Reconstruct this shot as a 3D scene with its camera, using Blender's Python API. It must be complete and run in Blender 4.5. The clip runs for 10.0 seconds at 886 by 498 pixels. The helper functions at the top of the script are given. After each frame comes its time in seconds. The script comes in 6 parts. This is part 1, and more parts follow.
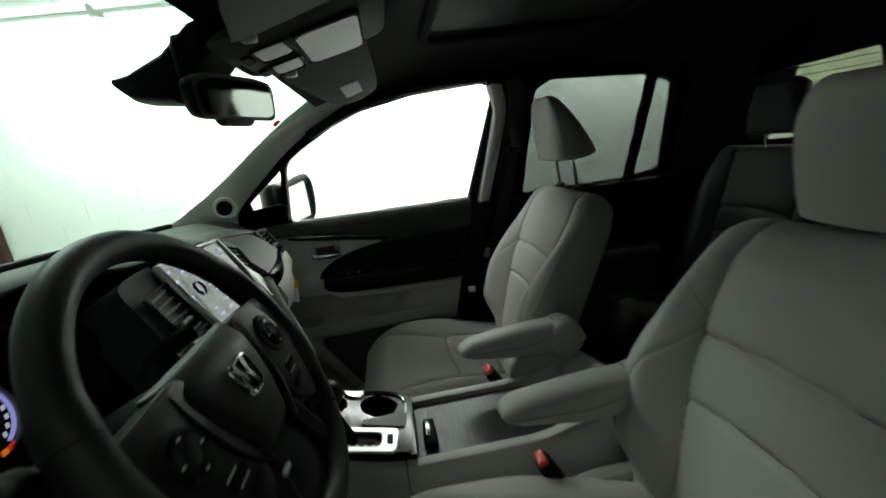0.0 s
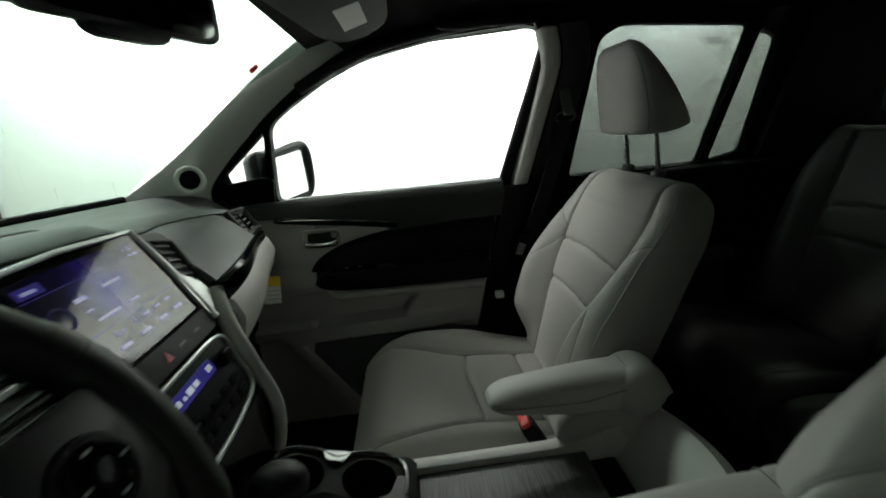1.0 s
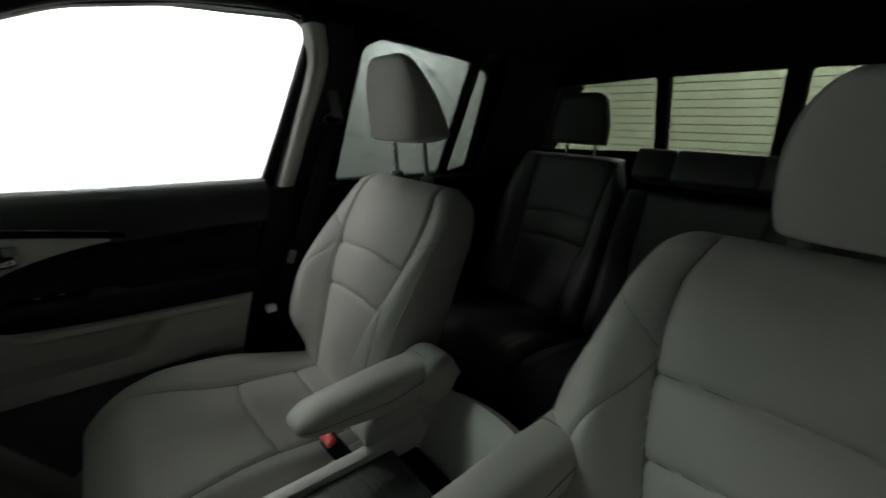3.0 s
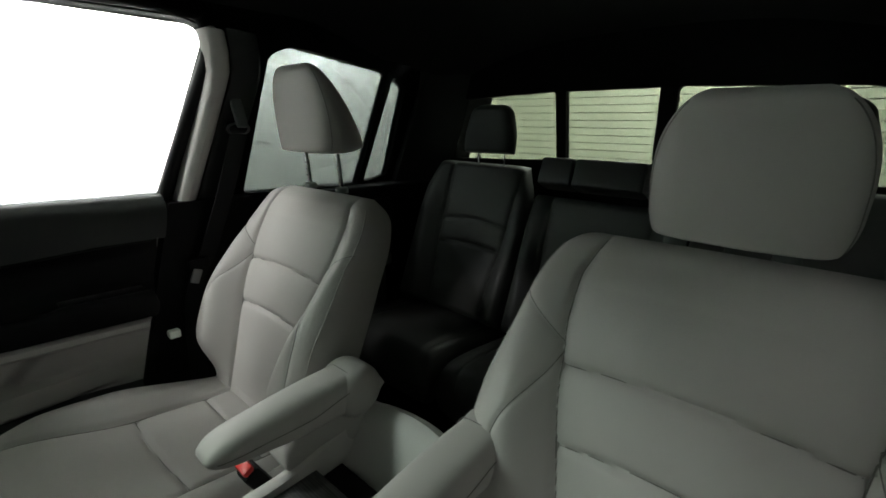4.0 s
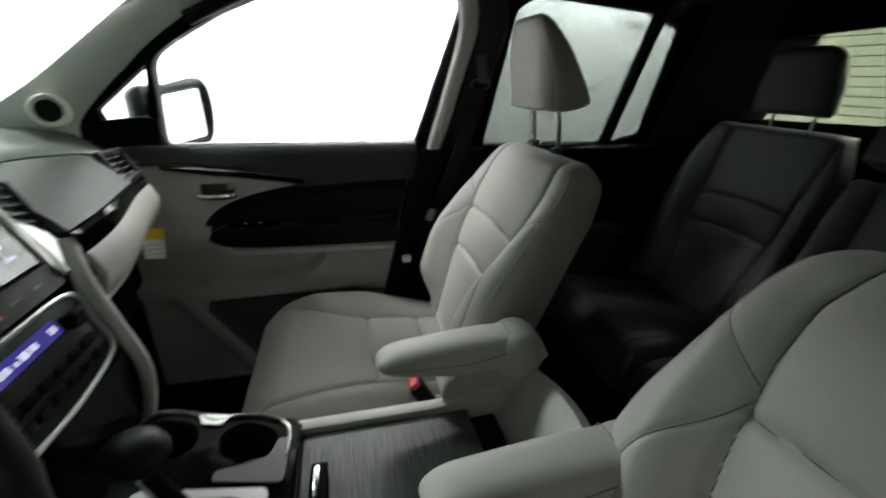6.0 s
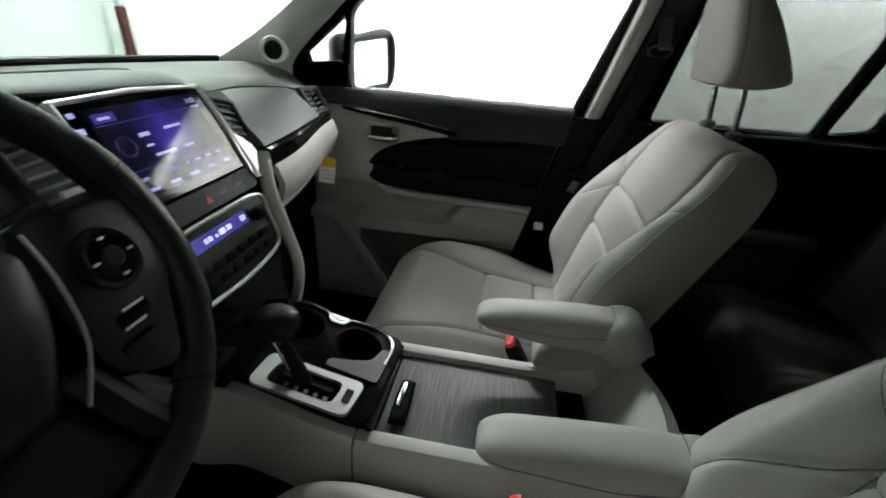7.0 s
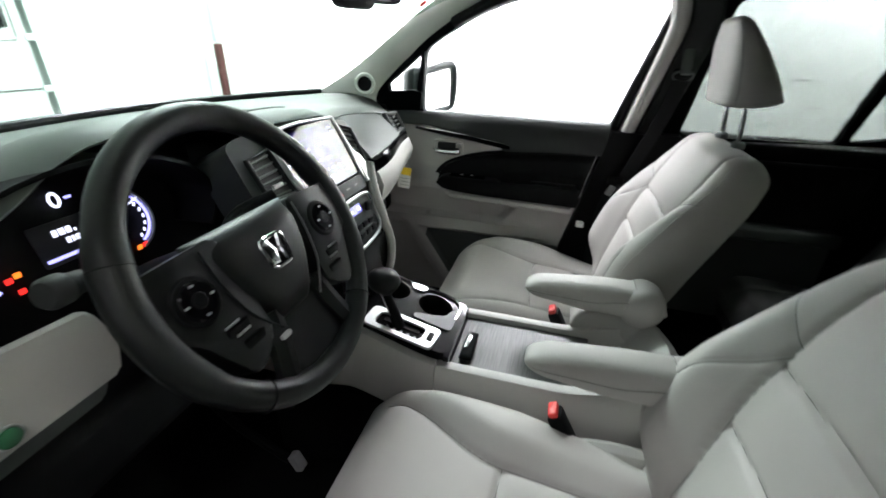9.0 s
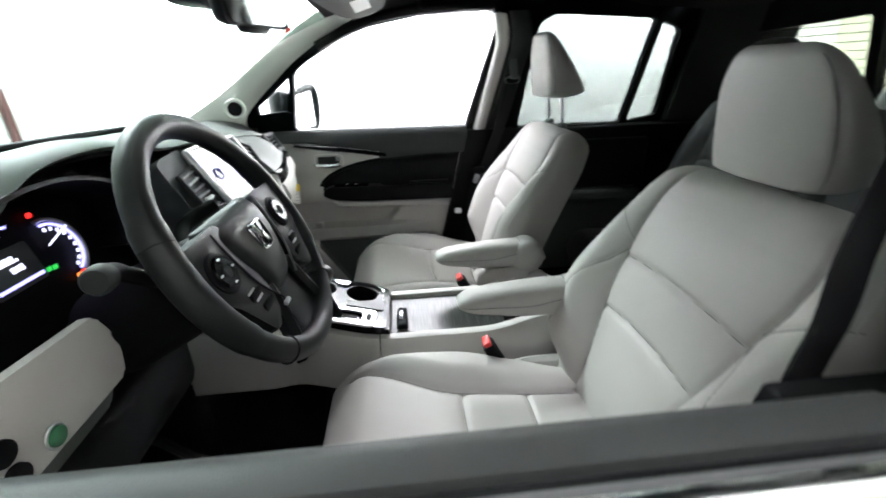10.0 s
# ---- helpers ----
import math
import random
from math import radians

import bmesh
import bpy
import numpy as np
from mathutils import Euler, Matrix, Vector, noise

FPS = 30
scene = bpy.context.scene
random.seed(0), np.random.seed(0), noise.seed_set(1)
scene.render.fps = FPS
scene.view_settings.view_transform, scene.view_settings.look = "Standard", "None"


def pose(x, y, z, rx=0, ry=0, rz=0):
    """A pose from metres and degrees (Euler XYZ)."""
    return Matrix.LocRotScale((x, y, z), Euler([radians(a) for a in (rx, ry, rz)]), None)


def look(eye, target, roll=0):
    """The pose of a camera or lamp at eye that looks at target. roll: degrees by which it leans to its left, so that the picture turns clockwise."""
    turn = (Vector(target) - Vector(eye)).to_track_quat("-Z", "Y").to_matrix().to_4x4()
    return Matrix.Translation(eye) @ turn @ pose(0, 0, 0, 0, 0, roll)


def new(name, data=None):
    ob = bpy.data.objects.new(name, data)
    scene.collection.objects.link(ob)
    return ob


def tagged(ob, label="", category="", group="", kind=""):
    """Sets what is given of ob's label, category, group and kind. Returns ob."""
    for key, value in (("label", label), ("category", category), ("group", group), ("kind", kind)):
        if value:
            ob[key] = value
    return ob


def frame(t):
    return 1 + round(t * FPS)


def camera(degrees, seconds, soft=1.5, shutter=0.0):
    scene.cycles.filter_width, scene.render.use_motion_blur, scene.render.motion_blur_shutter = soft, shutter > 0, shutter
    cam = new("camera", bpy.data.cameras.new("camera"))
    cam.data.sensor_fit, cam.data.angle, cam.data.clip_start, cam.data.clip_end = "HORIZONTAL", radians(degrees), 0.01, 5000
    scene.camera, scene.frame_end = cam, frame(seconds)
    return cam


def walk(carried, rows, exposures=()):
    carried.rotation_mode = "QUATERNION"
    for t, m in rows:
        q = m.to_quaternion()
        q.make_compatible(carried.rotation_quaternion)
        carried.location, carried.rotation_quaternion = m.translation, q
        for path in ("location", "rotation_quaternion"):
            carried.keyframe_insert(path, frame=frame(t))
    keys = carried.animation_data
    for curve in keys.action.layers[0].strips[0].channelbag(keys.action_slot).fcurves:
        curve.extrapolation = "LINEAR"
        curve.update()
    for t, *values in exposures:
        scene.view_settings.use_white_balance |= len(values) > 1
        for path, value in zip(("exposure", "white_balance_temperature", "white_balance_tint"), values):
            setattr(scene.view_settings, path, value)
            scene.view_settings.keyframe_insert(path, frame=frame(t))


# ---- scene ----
cam = camera(92.7, 10.0, 1.7, 0.5)
PATH = [
    (0, (-0.168, -0.789, 1.432), (0.029, 1.144, 0.959), -7.7),
    (0.5, (-0.182, -0.638, 1.428), (-0.06, 1.297, 0.941), -7.6),
    (1, (-0.155, -0.479, 1.405), (-0.039, 1.435, 0.837), -5.6),
    (1.5, (-0.182, -0.384, 1.408), (0.048, 1.515, 0.825), -2.3),
    (2, (-0.23, -0.37, 1.406), (0.381, 1.451, 0.849), 0.3),
    (2.5, (-0.235, -0.391, 1.393), (0.762, 1.245, 0.82), 1.4),
    (3, (-0.229, -0.418, 1.392), (0.984, 1.065, 0.815), 1.4),
    (3.2, (-0.229, -0.414, 1.401), (1.091, 0.978, 0.837), 1.8),
    (4.3, (-0.226, -0.44, 1.395), (1.256, 0.795, 0.867), 1.6),
    (4.5, (-0.211, -0.442, 1.394), (1.154, 0.917, 0.853), 0.5),
    (5, (-0.172, -0.423, 1.384), (0.858, 1.194, 0.812), 1.0),
    (5.2, (-0.152, -0.421, 1.387), (0.817, 1.239, 0.834), 0.8),
    (6.3, (-0.091, -0.496, 1.412), (0.112, 1.31, 0.576), 1.8),
    (6.5, (-0.081, -0.497, 1.406), (-0.017, 1.303, 0.536), 2.8),
    (7, (-0.054, -0.512, 1.408), (-0.294, 1.245, 0.484), 4.1),
    (7.5, (-0.019, -0.54, 1.432), (-0.443, 1.171, 0.487), 4.7),
    (8, (-0.007, -0.587, 1.446), (-0.588, 1.092, 0.529), 2.8),
    (8.5, (-0.007, -0.655, 1.448), (-0.587, 1.045, 0.568), 3.0),
    (9, (-0.036, -0.759, 1.46), (-0.505, 0.975, 0.582), 1.5),
    (9.5, (-0.097, -0.875, 1.462), (-0.25, 0.933, 0.621), 0.2),
    (10, (-0.14, -0.94, 1.436), (0.019, 0.892, 0.651), -1.8),
]
EXPOSURES = [(0, -2.1, 6500, 2), (1, -2.2, 6500, 6), (2, -2.38, 6490, 6), (2.5, -2.48, 6500, 9), (3, -2.42, 6500, 11), (4.5, -1.17, 6480, 13), (5, -1.12, 6480, 13), (6.5, -1.3, 6430, 15), (7.5, -0.75, 6400, 18), (8.5, -0.35, 6300, 19), (9.2, -0.15, 6200, 19), (10, 0.16, 6170, 21)]
walk(cam, [(t, look(eye, target, roll)) for t, eye, target, roll in PATH], EXPOSURES)

# ---- world and lights ----
world = bpy.data.worlds.new("world")
scene.world = world
world.use_nodes = True
world.node_tree.nodes["Background"].inputs[0].default_value = (0.9, 1.0, 0.95, 1)
world.node_tree.nodes["Background"].inputs[1].default_value = 0.02


def area_lamp(name, x, y, z, sx, sy, watts, tilt, colour=(1.0, 0.968, 0.978)):
    lamp = bpy.data.lights.new(name, "AREA")
    lamp.shape, lamp.size, lamp.size_y, lamp.energy, lamp.color = "RECTANGLE", sx, sy, watts, colour
    ob = new(name, lamp)
    ob.matrix_world = pose(x, y, z, tilt, 0, 0)
    return ob


GARAGE = dict(x0=-3.35, x1=3.7, y0=-4.2, y1=2.85, z1=3.3)
# tube lights by the wall, turned towards it, then added fill: x, y, z, length, watts, tilt
SCREEN_GLOW = [(0.0, (0.001, 0.001, 0.005)), (0.50, (0.005, 0.003, 0.045)), (0.75, (0.04, 0.02, 0.32)), (1.0, (0.11, 0.06, 0.75))]
# only the front tubes by the wall are seen; the rest are added fill
LAMPS = [(-2.15, 2.42, 2.48, 0.58, 230, 60), (-1.50, 2.42, 2.48, 0.52, 200, 60), (0.1, 2.42, 2.48, 1.2, 560, 25), (1.9, 2.42, 2.48, 1.2, 900, 60),
         (2.95, 0.3, 3.0, 1.5, 1150, 0), (-0.3, -1.7, 3.12, 1.5, 14, 0), (-2.2, 1.7, 3.05, 1.2, 400, 0)]
for lx, ly, lz, ll, lw, lt in LAMPS:
    area_lamp("tube_and_fill_light", lx, ly, lz - 0.03, ll, 0.20 if ly > 2 else 0.60, lw, lt)


# ---- materials ----
def material(name, colour, rough=0.5, metal=0.0, grain=0.0, grain_size=0.002, stain=0.12, stain_size=0.15, spec=0.5, coat=0.0):
    """A surface with fine relief and a broad unevenness of tone and gloss."""
    m = bpy.data.materials.new(name)
    m.use_nodes = True
    nt = m.node_tree
    b = nt.nodes["Principled BSDF"]
    b.inputs["Metallic"].default_value = metal
    b.inputs["Specular IOR Level"].default_value = spec
    b.inputs["Coat Weight"].default_value = coat
    tc = nt.nodes.new("ShaderNodeTexCoord")
    n1 = nt.nodes.new("ShaderNodeTexNoise")
    n1.inputs["Scale"].default_value = 1.0 / stain_size
    n1.inputs["Detail"].default_value = 4
    nt.links.new(tc.outputs["Object"], n1.inputs["Vector"])
    mix = nt.nodes.new("ShaderNodeMix")
    mix.data_type = "RGBA"
    mix.inputs["A"].default_value = (*[c * (1 - stain) for c in colour], 1)
    mix.inputs["B"].default_value = (*[min(1, c * (1 + stain)) for c in colour], 1)
    nt.links.new(n1.outputs["Fac"], mix.inputs["Factor"])
    nt.links.new(mix.outputs["Result"], b.inputs["Base Color"])
    mr = nt.nodes.new("ShaderNodeMapRange")
    mr.inputs["To Min"].default_value = max(0.02, rough - 0.07)
    mr.inputs["To Max"].default_value = min(1, rough + 0.07)
    nt.links.new(n1.outputs["Fac"], mr.inputs["Value"])
    nt.links.new(mr.outputs["Result"], b.inputs["Roughness"])
    if grain:
        v = nt.nodes.new("ShaderNodeTexVoronoi")
        v.inputs["Scale"].default_value = 1.0 / grain_size
        nt.links.new(tc.outputs["Object"], v.inputs["Vector"])
        bump = nt.nodes.new("ShaderNodeBump")
        bump.inputs["Strength"].default_value = grain
        bump.inputs["Distance"].default_value = grain_size * 0.3
        nt.links.new(v.outputs["Distance"], bump.inputs["Height"])
        nt.links.new(bump.outputs["Normal"], b.inputs["Normal"])
    return m


def glow(name, colour, strength):
    m = bpy.data.materials.new(name)
    m.use_nodes = True
    b = m.node_tree.nodes["Principled BSDF"]
    b.inputs["Base Color"].default_value = (0.02, 0.02, 0.02, 1)
    b.inputs["Emission Color"].default_value = (*colour, 1)
    b.inputs["Emission Strength"].default_value = strength
    b.inputs["Roughness"].default_value = 0.06
    b.inputs["Specular IOR Level"].default_value = 0.45
    return m


def glass(name, tint):
    m = bpy.data.materials.new(name)
    m.use_nodes = True
    nt = m.node_tree
    out = nt.nodes["Material Output"]
    clear = nt.nodes.new("ShaderNodeBsdfTransparent")
    clear.inputs[0].default_value = (*tint, 1)
    gloss = nt.nodes.new("ShaderNodeBsdfGlossy")
    gloss.inputs["Roughness"].default_value = 0.02
    face = nt.nodes.new("ShaderNodeLayerWeight")
    power = nt.nodes.new("ShaderNodeMath")
    power.operation = "POWER"
    power.inputs[1].default_value = 4.0
    nt.links.new(face.outputs["Facing"], power.inputs[0])
    amount = nt.nodes.new("ShaderNodeMapRange")
    amount.inputs["To Min"].default_value = 0.02
    amount.inputs["To Max"].default_value = 0.45
    nt.links.new(power.outputs[0], amount.inputs["Value"])
    mix = nt.nodes.new("ShaderNodeMixShader")
    nt.links.new(amount.outputs[0], mix.inputs[0])
    nt.links.new(clear.outputs[0], mix.inputs[1])
    nt.links.new(gloss.outputs[0], mix.inputs[2])
    nt.links.new(mix.outputs[0], out.inputs["Surface"])
    return m


LEATHER = material("grey_leather", (0.45, 0.434, 0.410), 0.52, grain=0.22, grain_size=0.0017, stain=0.06, stain_size=0.10)
# rear bench leather: its dark tone carries the shade at the cab's rear
REAR_LEATHER = material("shaded_rear_leather", (0.095, 0.098, 0.093), 0.48, grain=0.25, grain_size=0.0018, stain=0.08, stain_size=0.10)
LEATHER_SIDE = material("grey_vinyl", (0.40, 0.385, 0.362), 0.46, grain=0.25, grain_size=0.0018, stain=0.06, stain_size=0.1)
SEAM = material("seam_thread", (0.19, 0.182, 0.17), 0.7, stain=0.2, stain_size=0.01)
BEIGE = material("grey_plastic", (0.50, 0.485, 0.46), 0.5, grain=0.3, grain_size=0.0012, stain=0.05, stain_size=0.12)
PILLAR = material("pillar_plastic", (0.72, 0.745, 0.70), 0.55, grain=0.3, grain_size=0.0012, stain=0.05)
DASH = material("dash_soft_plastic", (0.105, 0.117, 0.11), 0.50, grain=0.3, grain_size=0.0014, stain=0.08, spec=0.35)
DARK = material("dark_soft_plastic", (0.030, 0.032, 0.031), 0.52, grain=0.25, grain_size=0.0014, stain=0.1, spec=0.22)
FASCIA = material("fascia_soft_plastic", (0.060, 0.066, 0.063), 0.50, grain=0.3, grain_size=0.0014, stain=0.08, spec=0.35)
SMOKE = material("smoked_satin_trim", (0.030, 0.031, 0.031), 0.45, stain=0.08)
HUB = material("airbag_plastic", (0.005, 0.0054, 0.0052), 0.46, grain=0.12, grain_size=0.0009, stain=0.12, spec=0.25)
LENS = material("pale_grey_plastic", (0.20, 0.197, 0.187), 0.40, grain=0.2, grain_size=0.0015, stain=0.06)
GRILLE = material("perforated_dash", (0.062, 0.070, 0.066), 0.6, grain=0.9, grain_size=0.004, stain=0.1, spec=0.25)
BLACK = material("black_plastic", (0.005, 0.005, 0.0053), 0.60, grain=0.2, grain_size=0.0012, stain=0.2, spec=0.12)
GLOSS = material("piano_black", (0.004, 0.004, 0.0045), 0.12, stain=0.2, spec=0.10)
RUBBER = material("black_rubber", (0.008, 0.008, 0.008), 0.6, stain=0.2, spec=0.2)
WHEEL = material("wheel_leather", (0.010, 0.0108, 0.0104), 0.45, spec=0.30, grain=0.25, grain_size=0.0015, stain=0.15)
CHROME = material("chrome", (0.78, 0.79, 0.80), 0.12, metal=1.0, stain=0.04)
SILVER = material("satin_silver", (0.62, 0.63, 0.63), 0.30, metal=0.6, stain=0.04)
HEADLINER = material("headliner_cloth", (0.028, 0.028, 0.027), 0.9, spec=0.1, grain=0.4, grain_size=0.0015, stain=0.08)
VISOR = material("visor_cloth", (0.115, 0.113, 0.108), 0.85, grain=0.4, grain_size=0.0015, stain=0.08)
CARPET = material("black_carpet", (0.008, 0.008, 0.008), 0.95, spec=0.05, grain=0.8, grain_size=0.003, stain=0.25)
BELT = material("belt_webbing", (0.012, 0.012, 0.0125), 0.7, spec=0.15, grain=0.4, grain_size=0.002, stain=0.2)
SHELL = material("dark_mirror_shell", (0.003, 0.0045, 0.0045), 0.6, stain=0.2, spec=0.04)
PANEL = material("black_panel_plastic", (0.003, 0.003, 0.0033), 0.4, stain=0.2, spec=0.07)
GREY_RUBBER = material("grey_rubber", (0.09, 0.09, 0.092), 0.6, stain=0.1, spec=0.2)
RED = material("red_plastic", (0.70, 0.035, 0.03), 0.35, stain=0.05)
WHITE = material("white_card", (0.78, 0.78, 0.76), 0.6, stain=0.04)
YELLOW = material("yellow_card", (0.80, 0.55, 0.02), 0.6, stain=0.04)
GREY_INK = material("grey_ink", (0.22, 0.22, 0.215), 0.7, stain=0.05)
GREEN = material("green_plastic", (0.03, 0.16, 0.07), 0.35, stain=0.1)
PEDAL = material("steel_pad", (0.66, 0.66, 0.64), 0.35, metal=0.2, stain=0.05)
BODY_PAINT = material("dark_green_paint", (0.02, 0.035, 0.032), 0.2, metal=0.3, stain=0.05, coat=0.7)
SATIN = material("satin_grey_trim", (0.26, 0.265, 0.265), 0.32, metal=0.5, stain=0.06)
WALL = material("white_painted_block", (0.80, 0.82, 0.79), 0.65, grain=0.04, grain_size=0.02, stain=0.05, stain_size=0.5)
WALL_REAR = material("cream_painted_wall", (0.62, 0.66, 0.50), 0.65, grain=0.3, grain_size=0.02, stain=0.05, stain_size=0.6)
# unseen wall, dark so that it bounces little light into the driver's window
WALL_DRIVER = material("dark_unseen_wall", (0.22, 0.225, 0.22), 0.65, grain=0.35, grain_size=0.02, stain=0.08, stain_size=0.5)
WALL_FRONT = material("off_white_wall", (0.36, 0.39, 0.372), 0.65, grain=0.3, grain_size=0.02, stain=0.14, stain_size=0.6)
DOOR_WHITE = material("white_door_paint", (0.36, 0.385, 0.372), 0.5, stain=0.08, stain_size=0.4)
JOINT = material("mortar_joint", (0.70, 0.73, 0.70), 0.8, grain=0.4, grain_size=0.01, stain=0.12)
CONCRETE = material("grey_concrete", (0.33, 0.33, 0.32), 0.6, grain=0.4, grain_size=0.02, stain=0.2, stain_size=0.7)
CEILING = material("white_ceiling_paint", (0.78, 0.80, 0.78), 0.8, grain=0.2, grain_size=0.02, stain=0.05, stain_size=0.6)
BROWN = material("red_brown_paint", (0.035, 0.009, 0.008), 0.7, spec=0.1, stain=0.2, stain_size=0.05)
GALV = material("galvanised_track", (0.45, 0.50, 0.48), 0.4, metal=0.6, stain=0.15, stain_size=0.05)
CLEAR = glass("clear_glass", (0.94, 0.97, 0.95))
SHADE = glass("windscreen_glass", (0.66, 0.74, 0.695))
PRIVACY = glass("privacy_glass", (0.20, 0.218, 0.208))
REAR_GLASS = glass("rear_glass", (0.32, 0.345, 0.315))
MIRROR = material("mirror_silver", (0.85, 0.86, 0.86), 0.02, metal=1.0, stain=0.0)
DIM_MIRROR = material("dimmed_mirror", (0.16, 0.18, 0.17), 0.02, metal=1.0, stain=0.0)
SCREEN = material("screen_glass", (0.004, 0.004, 0.005), 0.07, stain=0.1, spec=0.5)
SCREEN_BLUE = glow("screen_blue", (0.12, 0.09, 0.62), 0.7)
SCREEN_DARK = glow("screen_dark_blue", (0.02, 0.015, 0.14), 0.5)
SCREEN_TEXT = glow("screen_text", (0.55, 0.56, 1.0), 1.5)
LCD_BLUE = glow("lcd_blue", (0.13, 0.11, 0.75), 0.7)
LCD_WHITE = glow("lcd_white", (0.80, 0.85, 1.0), 2.2)
DIAL = glow("dial_light", (0.42, 0.42, 1.0), 2.3)
WARN_RED = glow("warning_red", (1.0, 0.03, 0.02), 2.0)
WARN_AMBER = glow("warning_amber", (1.0, 0.22, 0.02), 2.2)
WARN_GREEN = glow("warning_green", (0.02, 0.7, 0.08), 1.0)
TUBE = glow("tube_glow", (0.94, 1.0, 0.95), 14.0)


def picture(name, at, reach):
    """A lit screen whose picture brightens round one spot."""
    m = glow(name, (0, 0, 0), 0.9)
    nt = m.node_tree
    tc = nt.nodes.new("ShaderNodeTexCoord")
    far = nt.nodes.new("ShaderNodeVectorMath")
    far.operation = "DISTANCE"
    far.inputs[1].default_value = at
    nt.links.new(tc.outputs["Object"], far.inputs[0])
    mr = nt.nodes.new("ShaderNodeMapRange")
    mr.inputs["From Max"].default_value = reach
    mr.inputs["To Min"].default_value, mr.inputs["To Max"].default_value = 1.0, 0.0
    nt.links.new(far.outputs["Value"], mr.inputs["Value"])
    cloud = nt.nodes.new("ShaderNodeTexNoise")
    cloud.inputs["Scale"].default_value = 30
    mul = nt.nodes.new("ShaderNodeMath")
    mul.operation = "MULTIPLY_ADD"
    mul.inputs[1].default_value = 0.5
    nt.links.new(tc.outputs["Object"], cloud.inputs["Vector"])
    nt.links.new(cloud.outputs["Fac"], mul.inputs[0])
    nt.links.new(mr.outputs["Result"], mul.inputs[2])
    sub = nt.nodes.new("ShaderNodeMath")
    sub.operation = "SUBTRACT"
    sub.inputs[1].default_value = 0.25
    nt.links.new(mul.outputs[0], sub.inputs[0])
    ramp = nt.nodes.new("ShaderNodeValToRGB")
    while len(ramp.color_ramp.elements) < len(SCREEN_GLOW):
        ramp.color_ramp.elements.new(0.5)
    for e, (p, c) in zip(ramp.color_ramp.elements, SCREEN_GLOW):
        e.position, e.color = p, (*c, 1)
    nt.links.new(sub.outputs[0], ramp.inputs["Fac"])
    nt.links.new(ramp.outputs["Color"], nt.nodes["Principled BSDF"].inputs["Emission Color"])
    return m


SCREEN_PAGE = picture("screen_page", (0.0, 0.005, 0.012), 0.11)

# ---- building helpers ----
ORIGIN = {}


def thing(name, base, label, category, group=""):
    """An Empty at a thing's base, which carries its parts."""
    ob = tagged(new(name), label, category, group)
    ob.empty_display_size = 0.02
    ob.location = base
    ORIGIN[ob] = Vector(base)
    return ob


def part(name, bm, mat, parent=None, label="", smooth=True, normals=True):
    """Links a bmesh, drawn in the place's own metres, as one mesh under a thing or a part."""
    if normals:
        bmesh.ops.recalc_face_normals(bm, faces=bm.faces)
    me = bpy.data.meshes.new(name)
    lo = Vector([min(v.co[i] for v in bm.verts) for i in range(3)])
    hi = Vector([max(v.co[i] for v in bm.verts) for i in range(3)])
    mid = (lo + hi) / 2
    for v in bm.verts:
        v.co -= mid
    for f in bm.faces:
        f.smooth = smooth
    bm.to_mesh(me)
    bm.free()
    me.materials.append(mat)
    ob = new(name, me)
    if smooth:
        mod_angle(me)
    if parent is not None:
        ob.parent = parent
        ob.location = mid - ORIGIN[parent]
    else:
        ob.location = mid
    ORIGIN[ob] = mid
    if label:
        ob["label"] = label
    return ob


def mod_angle(me, angle=40):
    """Keeps edges sharper than the angle crisp under smooth shading."""
    me.set_sharp_from_angle(angle=radians(angle))


def structure(name, bm, mat, label, category, smooth=True):
    return tagged(part(name, bm, mat, None, "", smooth), label, category, "", "structure")


def rbox(cx, cy, cz, sx, sy, sz, r=0.004, seg=2, turn=None):
    """A box with rounded edges; turn: a 3 x 3 matrix about its middle."""
    bm = bmesh.new()
    bmesh.ops.create_cube(bm, size=1)
    for v in bm.verts:
        v.co = Vector((v.co.x * sx, v.co.y * sy, v.co.z * sz))
    if r > 0:
        bmesh.ops.bevel(bm, geom=list(bm.edges), offset=min(r, 0.49 * min(sx, sy, sz)), segments=seg, profile=0.5, affect="EDGES")
    for v in bm.verts:
        v.co = (turn @ v.co if turn is not None else v.co) + Vector((cx, cy, cz))
    return bm


def join(*bms):
    """One bmesh out of several that belong to one part."""
    out = bmesh.new()
    for b in bms:
        me = bpy.data.meshes.new("tmp")
        b.to_mesh(me)
        b.free()
        out.from_mesh(me)
        bpy.data.meshes.remove(me)
    return out


def loft(rings, closed=True, cap=True):
    """Skins rings of equally many points."""
    bm = bmesh.new()
    rows = [[bm.verts.new(p) for p in ring] for ring in rings]
    n = len(rows[0])
    for a, b in zip(rows, rows[1:]):
        for i in range(n if closed else n - 1):
            j = (i + 1) % n
            bm.faces.new((a[i], a[j], b[j], b[i]))
    if cap and closed:
        bm.faces.new(rows[0])
        bm.faces.new(rows[-1])
    return bm


def thick(rows, t):
    """A sheet of rows of points with thickness t along its normals (to the left of the walk)."""
    pts = np.array([[tuple(p) for p in r] for r in rows], float)
    du = np.gradient(pts, axis=0)
    dv = np.gradient(pts, axis=1)
    nrm = np.cross(du, dv)
    nrm /= np.maximum(np.linalg.norm(nrm, axis=2, keepdims=True), 1e-9)
    back = pts + t * nrm
    return loft([list(map(tuple, a)) + list(map(tuple, b[::-1])) for a, b in zip(pts, back)])


